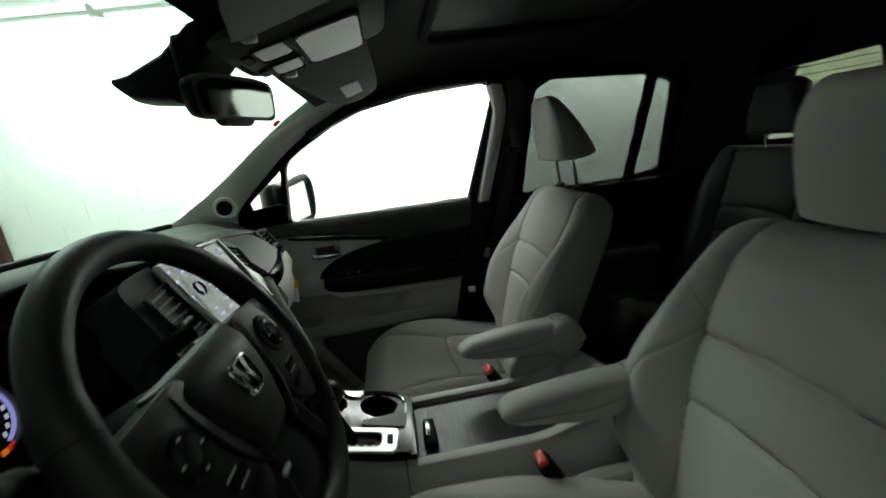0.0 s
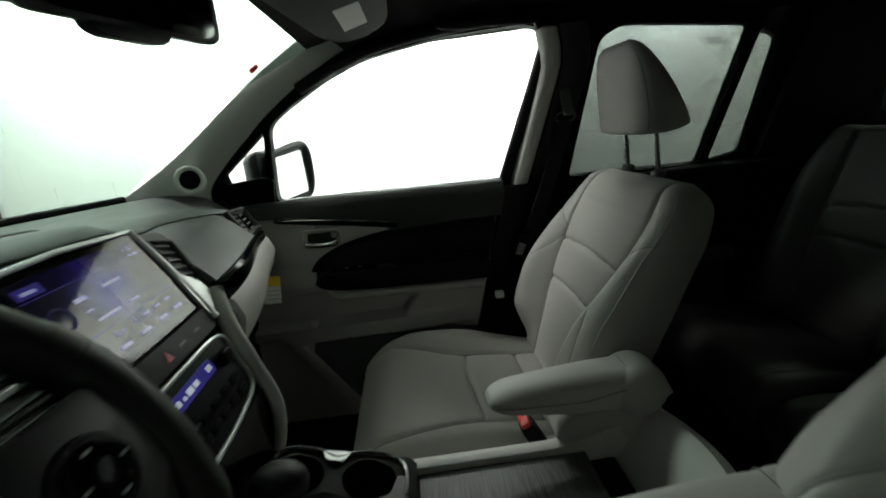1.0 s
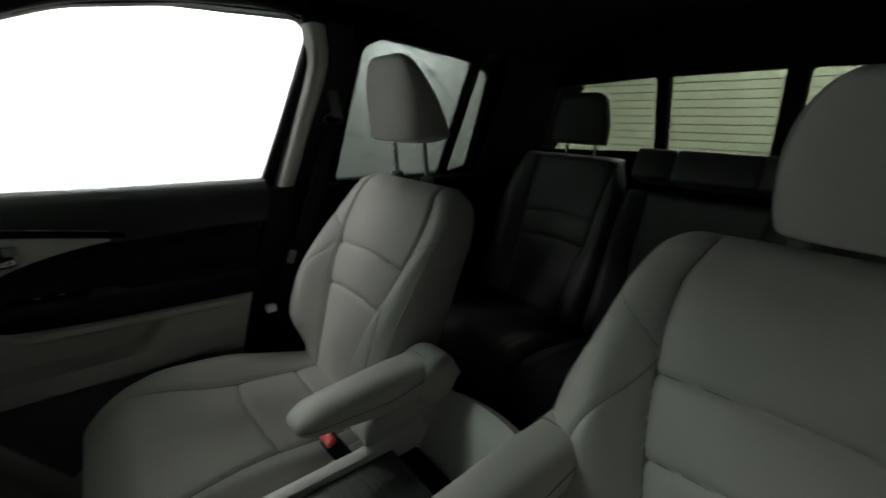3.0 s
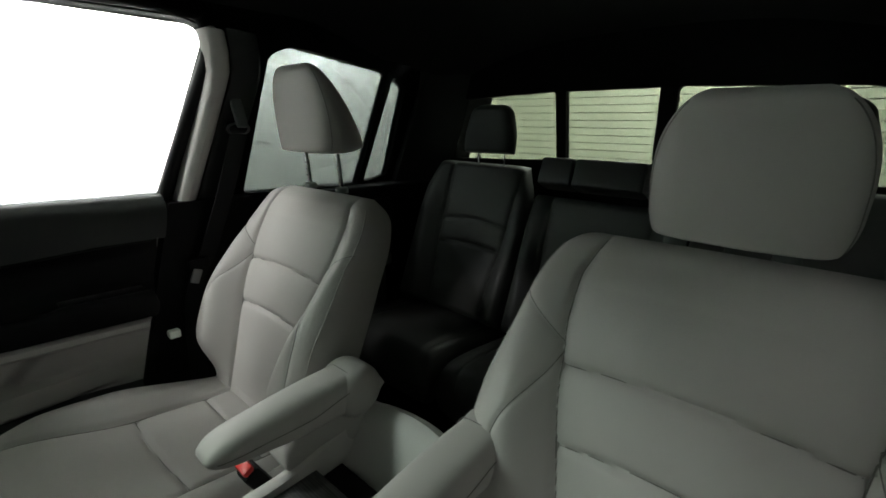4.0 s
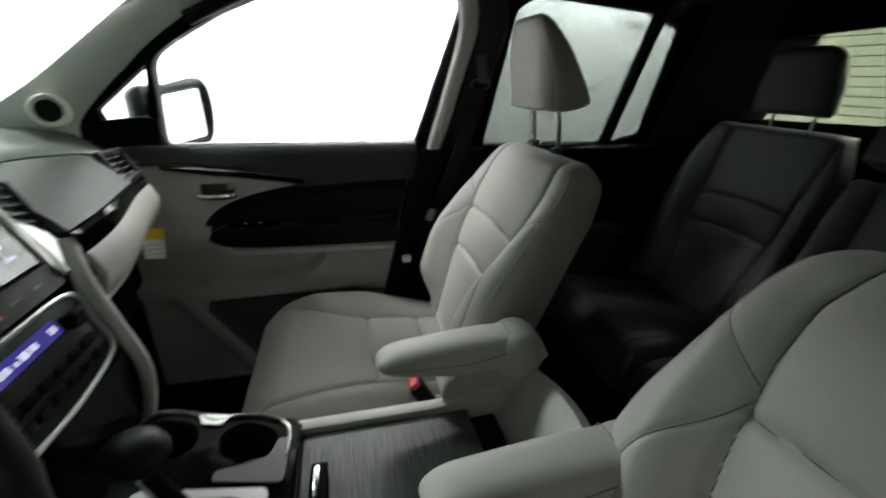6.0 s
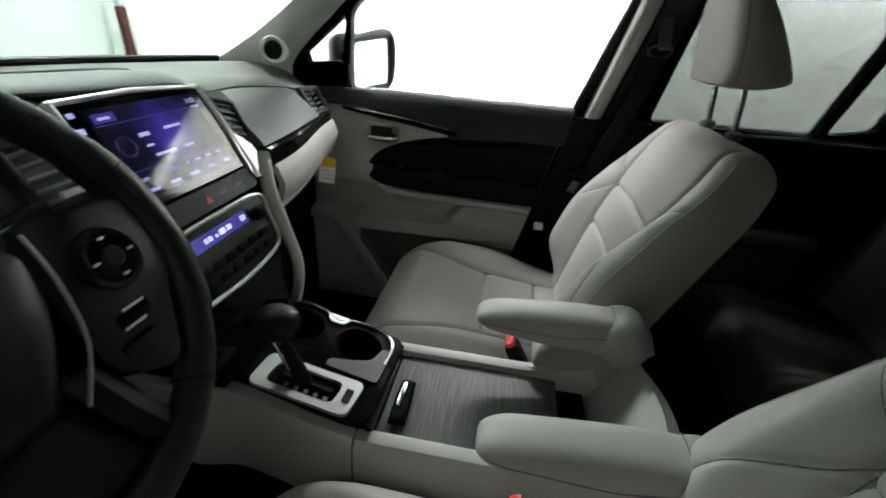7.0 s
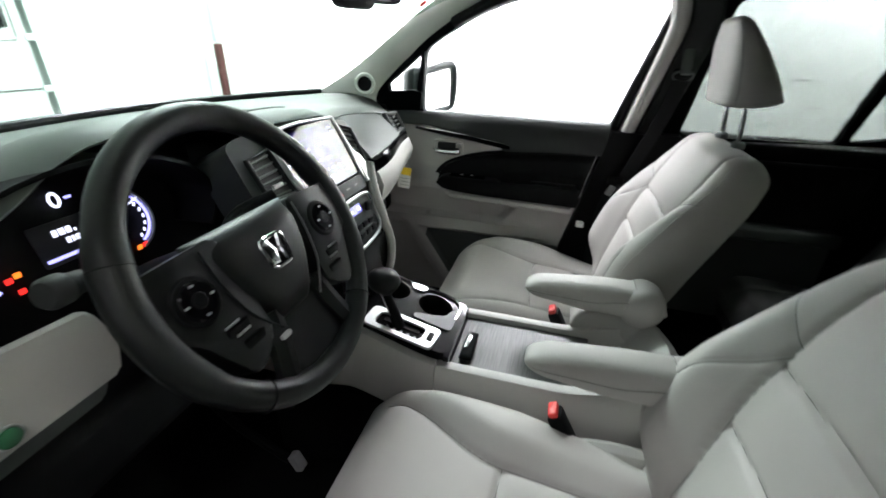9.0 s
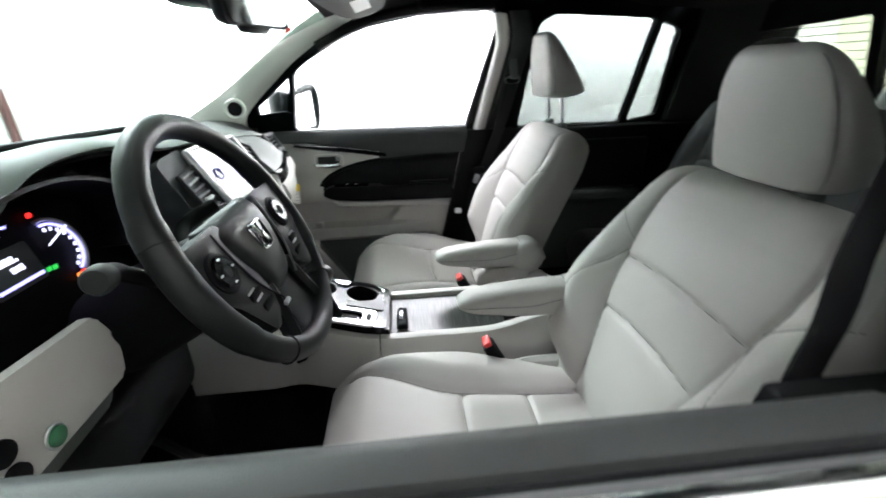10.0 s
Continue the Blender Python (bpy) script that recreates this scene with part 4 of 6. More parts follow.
# passenger's face of the dash, from the top edge down to the trim line
rows, glove_rows, trim_rows, low_rows = [], [], [], []
for k in range(49):
    y = 0.150 + 0.525 * k / 48
    x1, z1 = lerp_table(EDGE, y)
    u = smooth01(0.15, 0.66, y)
    xt, zt = -0.466 - 0.092 * u - 0.05 * max(0.0, (y - 0.60) / 0.075) ** 2, 1.204 - 0.024 * u
    rows.append([(x1 - 0.004 + (xt - x1) * t, y, z1 - 0.024 + (zt - z1 + 0.024) * t + 0.012 * math.sin(math.pi * t) * (1 - 2.8 * smooth01(0.525, 0.56, y))) for t in [j / 10 for j in range(11)]])
    trim_rows.append([(xt - 0.012, y, zt + 0.002), (xt + 0.010, y, zt - 0.002), (xt + 0.012, y, zt - 0.012 - 0.010 * (1 - u)), (xt - 0.012, y, zt - 0.014 - 0.010 * (1 - u))])
    zb = zt - 0.014 - 0.010 * (1 - u)
    glove_rows.append([(xt - 0.004, y, zb), (xt + 0.012, y, zb - 0.012), (xt + 0.021, y, zb - 0.034), (xt + 0.014, y, zb - 0.062), (xt + 0.004, y, zb - 0.068), (xt + 0.002, y, zb - 0.073), (xt + 0.004, y, zb - 0.078),
                       (xt - 0.026, y, zb - 0.105), (xt - 0.062, y, zb - 0.140), (xt - 0.10, y, zb - 0.170), (xt - 0.15, y, zb - 0.185)])
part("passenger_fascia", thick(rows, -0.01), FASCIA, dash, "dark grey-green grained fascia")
part("fascia_trim", thick(trim_rows, -0.006), GLOSS, dash, "glossy black trim strip")
part("fascia_trim_line", tube([Vector(r[1]) + Vector((0.002, 0, -0.001)) for r in trim_rows[3:44]], 0.0020, 6), CHROME, dash, "thin bright line")
glove = part("glove_box", thick(glove_rows, -0.012), BEIGE, dash, "pale grey glove box lid")
part("glove_latch", rbox(-0.496, 0.235, 1.078, 0.016, 0.050, 0.020, 0.005, 2), SILVER, glove, "silver latch")
part("lower_dash", join(rbox(-0.78, 0.39, 1.06, 0.30, 0.54, 0.26, 0.02), rbox(-0.80, 0, 0.96, 0.30, 1.36, 0.28, 0.02)), BLACK, dash, "black inner carrier")


def vent(name, pts, slats, label, parent, deep=0.03):
    """An air vent: four corners, tilted slats in a black recess with a frame."""
    a, b, c, d = [Vector(p) for p in pts]
    n = (b - a).cross(d - a).normalized()
    if n.x < 0:
        n = -n
    body = part(name, loft([[a, b, c, d], [p - n * deep + (sum((a, b, c, d), Vector()) / 4 - p) * 0.15 for p in (a, b, c, d)]], cap=False), BLACK, parent, label)
    part("back_wall", loft([[p - n * deep for p in (a, b, c, d)], [p - n * (deep + 0.004) for p in (a, b, c, d)]]), BLACK, body)
    part("rim", tube([a, b, c, d], 0.0050, 8, True), DARK, body, "dark grey rim")
    for k in range(slats):
        t = (k + 0.5) / slats
        p, q = a.lerp(d, t), b.lerp(c, t)
        v = (q - p).normalized()
        p, q = p + v * 0.004, q - v * 0.004
        o = n.cross(v) * 0.0015
        f = -n * 0.016 + (d - a).normalized() * 0.005
        part("slat", loft([[p + o, p - o, p - o + f, p + o + f], [q + o, q - o, q - o + f, q + o + f]]), DASH, body)
    return body


def stack(y, z, w=0.0):
    """A point on the leaning centre stack, w proud of it."""
    return Vector((-0.528 - 0.5 * (z - 1.298), y, z)) + Vector((0.894, 0, 0.447)) * w


v = vent("centre_vent", [stack(0.108, 1.287, 0.002), stack(0.150, 1.276, 0.002), stack(0.150, 1.200, 0.002), stack(0.112, 1.208, 0.002)], 7, "black slatted air vent", dash)
v = vent("centre_vent", [stack(-0.200, 1.280, 0.002), stack(-0.142, 1.286, 0.002), stack(-0.132, 1.212, 0.002), stack(-0.198, 1.214, 0.002)], 6, "black slatted air vent", dash)
part("vent_tab", rbox(*stack(-0.165, 1.232, 0.004), 0.006, 0.026, 0.007, 0.002), SILVER, v, "silver adjusting tab")
v = vent("end_vent", [(-0.600, 0.572, 1.240), (-0.597, 0.638, 1.236), (-0.573, 0.650, 1.190), (-0.571, 0.566, 1.188)], 4, "black slatted air vent", dash)
part("surround", tube([(-0.602, 0.564, 1.244), (-0.599, 0.644, 1.241), (-0.572, 0.658, 1.186), (-0.569, 0.558, 1.184)], 0.009, 8, True), DARK, v, "dark grey surround")
part("divider", tube([(-0.598, 0.605, 1.237), (-0.571, 0.608, 1.190)], 0.0022, 6), BLACK, v)
# driver's vent housing between the cluster and the screen
part("vent_housing", prism(rounded([(-0.222, 1.306), (-0.200, 1.314), (-0.128, 1.318), (-0.118, 1.175), (-0.222, 1.175)], 0.012), stack, -0.08, -0.004), DARK, dash, "dark grey vent surround")
part("vent_housing", prism(rounded([(0.100, 1.300), (0.150, 1.296), (0.164, 1.280), (0.166, 1.185), (0.10, 1.19)], 0.012), stack, -0.06, -0.003), DASH, dash, "dark grey vent surround")

# ---- touch screen and controls on the centre stack ----
screen = thing("touch_screen", stack(-0.015, 1.19), "glossy black touch screen with a blue page, silver framed", "touch screen")
plate = lambda y, z, w: stack(y, z, w)
part("screen_glass", prism(rounded([(-0.128, 1.190), (0.099, 1.190), (0.092, 1.303), (-0.132, 1.308)], 0.006), plate, -0.012, 0.004), SCREEN, screen, "glossy black glass", False)
part("screen_page", prism([(-0.102, 1.200), (0.086, 1.200), (0.084, 1.298), (-0.102, 1.300)], plate, 0.0045, 0.005), SCREEN_PAGE, screen, "dark blue picture", False)
part("screen_panel", prism([(-0.096, 1.284), (-0.066, 1.284), (-0.066, 1.294), (-0.096, 1.294)], plate, 0.0052, 0.0055), SCREEN_BLUE, screen, "blue button", False)
for z in (1.281, 1.2285):
    part("screen_rule", prism([(-0.098, z), (0.082, z), (0.082, z + 0.0008), (-0.098, z + 0.0008)], plate, 0.0052, 0.0055), SCREEN_BLUE, screen, "thin blue rule", False)


def rail(pts, r, mat, parent, label="", squash=None):
    return part("frame_bar", tube(pts, r, 8, False, squash), mat, parent, label)


rail(spline([stack(-0.132, 1.310, 0.003), stack(-0.128, 1.25, 0.005), stack(-0.112, 1.185, 0.006), stack(-0.100, 1.168, 0.010)], 6), 0.0068, SILVER, screen, "satin silver frame bar")
rail(spline([stack(0.094, 1.306, 0.003), stack(0.102, 1.25, 0.005), stack(0.108, 1.19, 0.006), stack(0.103, 1.166, 0.010)], 6), 0.0055, SILVER, screen, "satin silver frame bar")
part("frame_corner", prism(rounded([(0.098, 1.240), (0.112, 1.232), (0.138, 1.208), (0.136, 1.198), (0.112, 1.172), (0.098, 1.168)], 0.006), plate, -0.004, 0.009, 0.003), SILVER, screen, "satin silver lower corner", False)
part("vent_foot", tube([stack(-0.198, 1.204, 0.006), stack(-0.160, 1.200, 0.008), stack(-0.118, 1.196, 0.009)], 0.0042, 8), SILVER, screen, "satin silver foot of the frame")
rail([stack(-0.132, 1.310, 0.003), stack(-0.02, 1.3125, 0.003), stack(0.094, 1.306, 0.003)], 0.0035, SILVER, screen, "satin silver frame bar")


def text(body, size, at_y, at_z, w, mat, parent, name="lettering"):
    """Lettering on the centre stack, as a mesh."""
    cu = bpy.data.curves.new(name, "FONT")
    cu.body, cu.size, cu.extrude = body, size, 0.0002
    tmp = bpy.data.objects.new("tmp", cu)
    scene.collection.objects.link(tmp)
    me = bpy.data.meshes.new_from_object(tmp.evaluated_get(bpy.context.evaluated_depsgraph_get()))
    bpy.data.objects.remove(tmp)
    bm = bmesh.new()
    bm.from_mesh(me)
    up = Vector((-0.447, 0, 0.894))
    for q in bm.verts:
        q.co = stack(at_y, at_z, w) + Vector((0, 1, 0)) * q.co.x + up * q.co.y + Vector((0.894, 0, 0.447)) * q.co.z
    return part(name, bm, mat, parent, "", False)


text("11:52", 0.0085, 0.052, 1.2870, 0.006, SCREEN_TEXT, screen)
text("Scan", 0.0085, -0.092, 1.2175, 0.006, SCREEN_TEXT, screen)
text("Tune", 0.0085, -0.046, 1.2175, 0.006, SCREEN_TEXT, screen)


def bars(rows, w, mat, parent, name="lettering_bar"):
    for y, z, ly, lz in rows:
        part(name, prism([(y, z), (y + ly, z), (y + ly, z + lz), (y, z + lz)], plate, w, w + 0.0004), mat, parent, "", False)


bars([(-0.052, 1.262, 0.016, 0.0042), (-0.010, 1.264, 0.030, 0.0032), (-0.050, 1.250, 0.010, 0.0025), (-0.046, 1.238, 0.034, 0.003), (0.004, 1.238, 0.018, 0.003), (-0.010, 1.2185, 0.003, 0.004), (0.006, 1.219, 0.012, 0.003), (0.028, 1.219, 0.012, 0.003),
      (0.050, 1.219, 0.012, 0.003), (0.058, 1.280, 0.004, 0.003), (0.066, 1.280, 0.006, 0.003), (-0.090, 1.287, 0.016, 0.003), (-0.088, 1.2045, 0.018, 0.004), (-0.052, 1.2045, 0.018, 0.004), (-0.016, 1.2045, 0.018, 0.004), (0.020, 1.2045, 0.018, 0.004), (0.054, 1.2045, 0.018, 0.004)], 0.0056, SCREEN_TEXT, screen)
for z, ly, lz in ((1.294, 0.008, 0.005), (1.277, 0.009, 0.006), (1.262, 0.003, 0.002), (1.250, 0.011, 0.003), (1.246, 0.008, 0.0025), (1.238, 0.003, 0.002), (1.224, 0.009, 0.006), (1.209, 0.008, 0.004), (1.197, 0.009, 0.002)):
    bars([(-0.116 - ly / 2, z, ly, lz)], 0.0046, SCREEN_TEXT, screen, "touch_key")
part("tuner_dial", tube([stack(-0.078, 1.256, 0.006) + 0.012 * (math.cos(t) * Vector((0, 1, 0)) + math.sin(t) * Vector((-0.447, 0, 0.894))) for t in [2 * math.pi * k / 24 for k in range(24)]], 0.0016, 5, True), SCREEN_DARK, screen)

climate = thing("climate_panel", stack(-0.01, 1.09), "black climate control panel with silver surround and blue displays", "control panel")
part("hazard_strip", prism(rounded([(-0.118, 1.158), (0.098, 1.158), (0.104, 1.186), (-0.122, 1.186)], 0.005), plate, -0.02, 0.006, 0.002), PANEL, climate, "black button strip", False)
tri = [(-0.020, 1.166), (-0.006, 1.166), (-0.013, 1.178)]
part("hazard_button", prism(tri, plate, 0.0062, 0.0068), material("hazard_red", (0.35, 0.03, 0.03), 0.4), climate, "small red triangle", False)
bars([(0.012, 1.170, 0.016, 0.003), (0.050, 1.170, 0.014, 0.003)], 0.0062, GREY_INK, climate)
part("panel", prism(rounded([(-0.120, 1.062), (0.083, 1.066), (0.092, 1.148), (-0.122, 1.150)], 0.008), plate, -0.02, 0.000), PANEL, climate, "black panel", False)
part("surround", tube(spline([stack(-0.116, 1.066, 0.002), stack(-0.02, 1.062, 0.002), stack(0.072, 1.072, 0.002), stack(0.086, 1.110, 0.002), stack(0.088, 1.146, 0.002), stack(-0.02, 1.151, 0.002), stack(-0.120, 1.150, 0.002)], 5), 0.0036, 8), SILVER, climate, "satin silver surround")
part("display", prism(rounded([(-0.098, 1.121), (0.040, 1.121), (0.040, 1.138), (-0.098, 1.138)], 0.003), plate, 0.0, 0.0015), LCD_BLUE, climate, "violet-blue lit display", False)
bars([(-0.092, 1.126, 0.004, 0.007), (-0.086, 1.126, 0.004, 0.007), (-0.058, 1.1265, 0.005, 0.006), (-0.050, 1.1265, 0.007, 0.006), (-0.036, 1.1265, 0.005, 0.004), (-0.026, 1.126, 0.012, 0.007), (-0.010, 1.1265, 0.010, 0.006), (0.024, 1.126, 0.004, 0.007), (0.030, 1.126, 0.004, 0.007)], 0.0017, LCD_WHITE, climate, "display_digit")
part("indicator_lamp", prism([(-0.100, 1.106), (-0.088, 1.106), (-0.088, 1.110), (-0.100, 1.110)], plate, 0.001, 0.0025), WARN_GREEN, climate, "small green lamp", False)
for i in range(6):
    for j, z in enumerate((1.098, 1.082)):
        y = -0.085 + 0.027 * i
        part("button", rbox(*stack(y, z, 0.003), 0.006, 0.022, 0.011, 0.002), PANEL, climate, "black button")
part("temperature_knob", rbox(*stack(0.064, 1.124, 0.006), 0.012, 0.024, 0.022, 0.005, 3), BLACK, climate, "black rotary knob")
part("temperature_knob", rbox(*stack(-0.112, 1.124, 0.004), 0.010, 0.012, 0.022, 0.004, 3), BLACK, climate, "black rotary knob")
part("stack_foot", prism(rounded([(-0.125, 0.93), (0.070, 0.93), (0.090, 1.058), (-0.128, 1.060)], 0.01), lambda y, z, w: (-0.408 + w, y, z), -0.15, 0.0), GLOSS, dash, "glossy black lower stack", False)
part("stack_core", rbox(-0.62, -0.01, 1.16, 0.16, 0.26, 0.26, 0.01), BLACK, dash, "black carrier")
for y, lab in ((0.112, "pale grey edge of the centre stack"),):
    part("stack_edge", tube(spline([(-0.470, 0.150, 1.196), (-0.446, 0.118, 1.150), (-0.418, 0.104, 1.085), (-0.398, 0.100, 1.02), (-0.405, 0.098, 0.95), (-0.43, 0.098, 0.90)], 8), [0.013 - 0.005 * k / 40 for k in range(41)], 10), BEIGE, dash, lab)

# ---- instrument cluster ----
cluster = thing("instrument_cluster", (-0.64, -0.40, 1.13), "dark instrument cluster with lit blue dials and warning lamps", "instruments")


def clus(y, z, w=0.0):
    return Vector((-0.640 - 0.25 * (z - 1.2) + w, y, z))


cplate = lambda y, z, w: clus(y, z, w)
part("backing", prism(rounded([(-0.58, 1.12), (-0.20, 1.12), (-0.20, 1.31), (-0.30, 1.325), (-0.48, 1.325), (-0.58, 1.28)], 0.03), cplate, -0.02, -0.004), BLACK, cluster, "black face", False)
part("cowl", thick([[(-0.575 - 0.09 * t, -0.40 + 0.185 * math.cos(a) * (1 - 0.08 * t), 1.225 + 0.100 * math.sin(a) * (1 - 0.05 * t)) for t in (0, 0.5, 1)] for a in [math.pi * (-0.15 + 1.3 * k / 40) for k in range(41)]], 0.006), BLACK, cluster, "black hood round the dials")


def arc(name, cy, cz, r, a0, a1, rad, mat, label="", n=24):
    pts = [clus(cy + r * math.cos(radians(a0 + (a1 - a0) * k / n)), cz + r * math.sin(radians(a0 + (a1 - a0) * k / n)), 0.002) for k in range(n + 1)]
    part(name, tube(pts, rad, 6), mat, cluster, label)


arc("tachometer_ring", -0.330, 1.212, 0.045, -75, 100, 0.0028, SILVER, "silver dial ring")
arc("tachometer_band", -0.330, 1.212, 0.0385, -65, 95, 0.0022, DIAL, "blue lit scale")
for k in range(9):
    a = radians(-60 + 150 * k / 8)
    part("tachometer_mark", rbox(*clus(-0.330 + 0.0315 * math.cos(a), 1.212 + 0.0315 * math.sin(a), 0.002), 0.002, 0.0038, 0.0058, 0.001), LCD_WHITE, cluster)
part("needle", tube([clus(-0.340, 1.224, 0.004), clus(-0.296, 1.238, 0.004)], 0.0012, 6), LCD_WHITE, cluster, "white needle")
arc("fuel_band", -0.460, 1.212, 0.045, 150, 215, 0.0028, DIAL, "blue lit scale")
part("display", prism(rounded([(-0.444, 1.190), (-0.366, 1.190), (-0.366, 1.242), (-0.444, 1.242)], 0.003), cplate, 0.0, 0.002), material("lcd_grey", (0.05, 0.05, 0.055), 0.3), cluster, "grey display", False)


def cbar(y, z, ly, lz, mat, name="lamp", w=0.0022):
    part(name, prism([(y, z), (y + ly, z), (y + ly, z + lz), (y, z + lz)], cplate, w, w + 0.001), mat, cluster, "", False)


for y, z, ly, lz in ((-0.420, 1.224, 0.006, 0.008), (-0.412, 1.224, 0.007, 0.008), (-0.403, 1.224, 0.006, 0.008), (-0.394, 1.224, 0.003, 0.003), (-0.408, 1.212, 0.005, 0.007), (-0.401, 1.212, 0.003, 0.007), (-0.396, 1.212, 0.006, 0.007)):
    cbar(y, z, ly, lz, LCD_WHITE, "display_digit")
cbar(-0.440, 1.196, 0.070, 0.004, DIAL, "display_bar")
# speed read-out: a nought
part("speed_digit", tube([clus(-0.398 + 0.0055 * math.cos(t), 1.266 + 0.0085 * math.sin(t), 0.003) for t in [2 * math.pi * k / 20 for k in range(20)]], 0.0019, 6, True), LCD_WHITE, cluster, "lit figure nought")
cbar(-0.386, 1.264, 0.009, 0.003, DIAL, "speed_unit")
for y, z, m in ((-0.338, 1.268, WARN_RED), (-0.352, 1.196, WARN_GREEN), (-0.362, 1.197, WARN_GREEN), (-0.326, 1.170, WARN_AMBER), (-0.316, 1.171, WARN_RED), (-0.496, 1.222, WARN_AMBER), (-0.484, 1.196, WARN_RED), (-0.474, 1.199, WARN_AMBER), (-0.478, 1.180, WARN_RED)):
    part("warning_lamp", rbox(*clus(y, z, 0.003), 0.002, 0.008, 0.007, 0.001), m, cluster)

# ---- lower panel by the driver's door ----
def knee_at(y, z, w):
    return (-0.488 - 0.25 * max(0.0, z - 1.160) - 0.20 * max(0.0, 1.110 - z) + w, y, z)


def disc(y, z, *steps):
    return loft([[knee_at(y + r * math.cos(t), z + r * math.sin(t), d) for t in [2 * math.pi * k / 24 for k in range(24)]] for r, d in steps])


knee = part("knee_panel", prism(rounded([(-0.498, 1.193), (-0.491, 1.170), (-0.488, 1.140), (-0.495, 1.110), (-0.60, 1.107), (-0.74, 1.100), (-0.74, 1.160), (-0.74, 1.200), (-0.62, 1.199)], 0.006), knee_at, -0.012, 0.0, 0.004), BEIGE, dash, "pale grey panel beside the steering column")
part("button_ring", tube([knee_at(-0.603 + 0.0115 * math.cos(t), 1.124 + 0.0115 * math.sin(t), 0.001) for t in [2 * math.pi * k / 24 for k in range(24)]], 0.0016, 8, True), SILVER, knee, "silver ring")
part("eco_button", disc(-0.603, 1.124, (0.0105, -0.002), (0.0100, 0.004), (0.008, 0.005)), GREEN, knee, "green round button")
for y, z in ((-0.646, 1.122), (-0.648, 1.151)):
    part("switch", disc(y, z, (0.0125, -0.002), (0.0120, 0.002), (0.009, 0.003)), BLACK, knee, "black round switch")
part("knee_lip", prism(rounded([(-0.503, 1.106), (-0.512, 1.080), (-0.60, 1.076), (-0.74, 1.070), (-0.74, 1.096), (-0.60, 1.103)], 0.004), knee_at, -0.035, -0.010, 0.003), DASH, dash, "grey lower edge of the panel")
part("lower_knee", rbox(-0.59, -0.50, 1.00, 0.14, 0.42, 0.12, 0.03, 3), BLACK, dash, "black lower knee bolster")
pedal = thing("brake_pedal", (-0.55, -0.24, 0.60), "dark foot pedal with a bright steel pad", "pedal")
part("arm", tube([(-0.75, -0.26, 0.86), (-0.62, -0.245, 0.70), (-0.515, -0.235, 0.625)], 0.010, 8), BLACK, pedal)
part("pad", rbox(-0.498, -0.232, 0.622, 0.020, 0.024, 0.042, 0.004, 2, Matrix.Rotation(radians(-25), 3, "Y")), PEDAL, pedal, "bright steel pad")

# ---- steering wheel ----
TH = 0.475
WC = Vector((-0.358, -0.379, 1.232))
WN = Vector((math.cos(TH), 0, math.sin(TH)))
WV = Vector((-math.sin(TH), 0, math.cos(TH)))
WU = Vector((0, 1, 0))


def wh(a, b, n=0.0):
    """A point of the wheel: a towards the passenger, b up, n towards the driver."""
    return WC + WU * a + WV * b + WN * n


wheel = thing("steering_wheel", tuple(WC), "black leather steering wheel with a bright emblem and switches", "steering wheel")
R = 0.1665
rim = []
for k in range(96):
    t = 2 * math.pi * k / 96
    rr = 0.0160 + 0.0018 * (abs(math.sin(t)) < 0.45)
    rim.append((t, rr))
part("rim", tube([wh(R * math.cos(t), R * math.sin(t)) for t, _ in rim], [r for _, r in rim], 18, True), WHEEL, wheel, "grained black leather rim")
for t0 in (20, 160, 230, 310):
    t = radians(t0)
    c = wh(R * math.cos(t), R * math.sin(t))
    d = WU * math.cos(t) + WV * math.sin(t)
    part("rim_stitch", tube([c + 0.0172 * (math.cos(q) * d + math.sin(q) * WN) for q in [2 * math.pi * j / 20 for j in range(20)]], 0.0011, 5, True), RUBBER, wheel)


def hub_at(lat, h, d):
    return wh(lat - 0.008, h - 0.080, d)


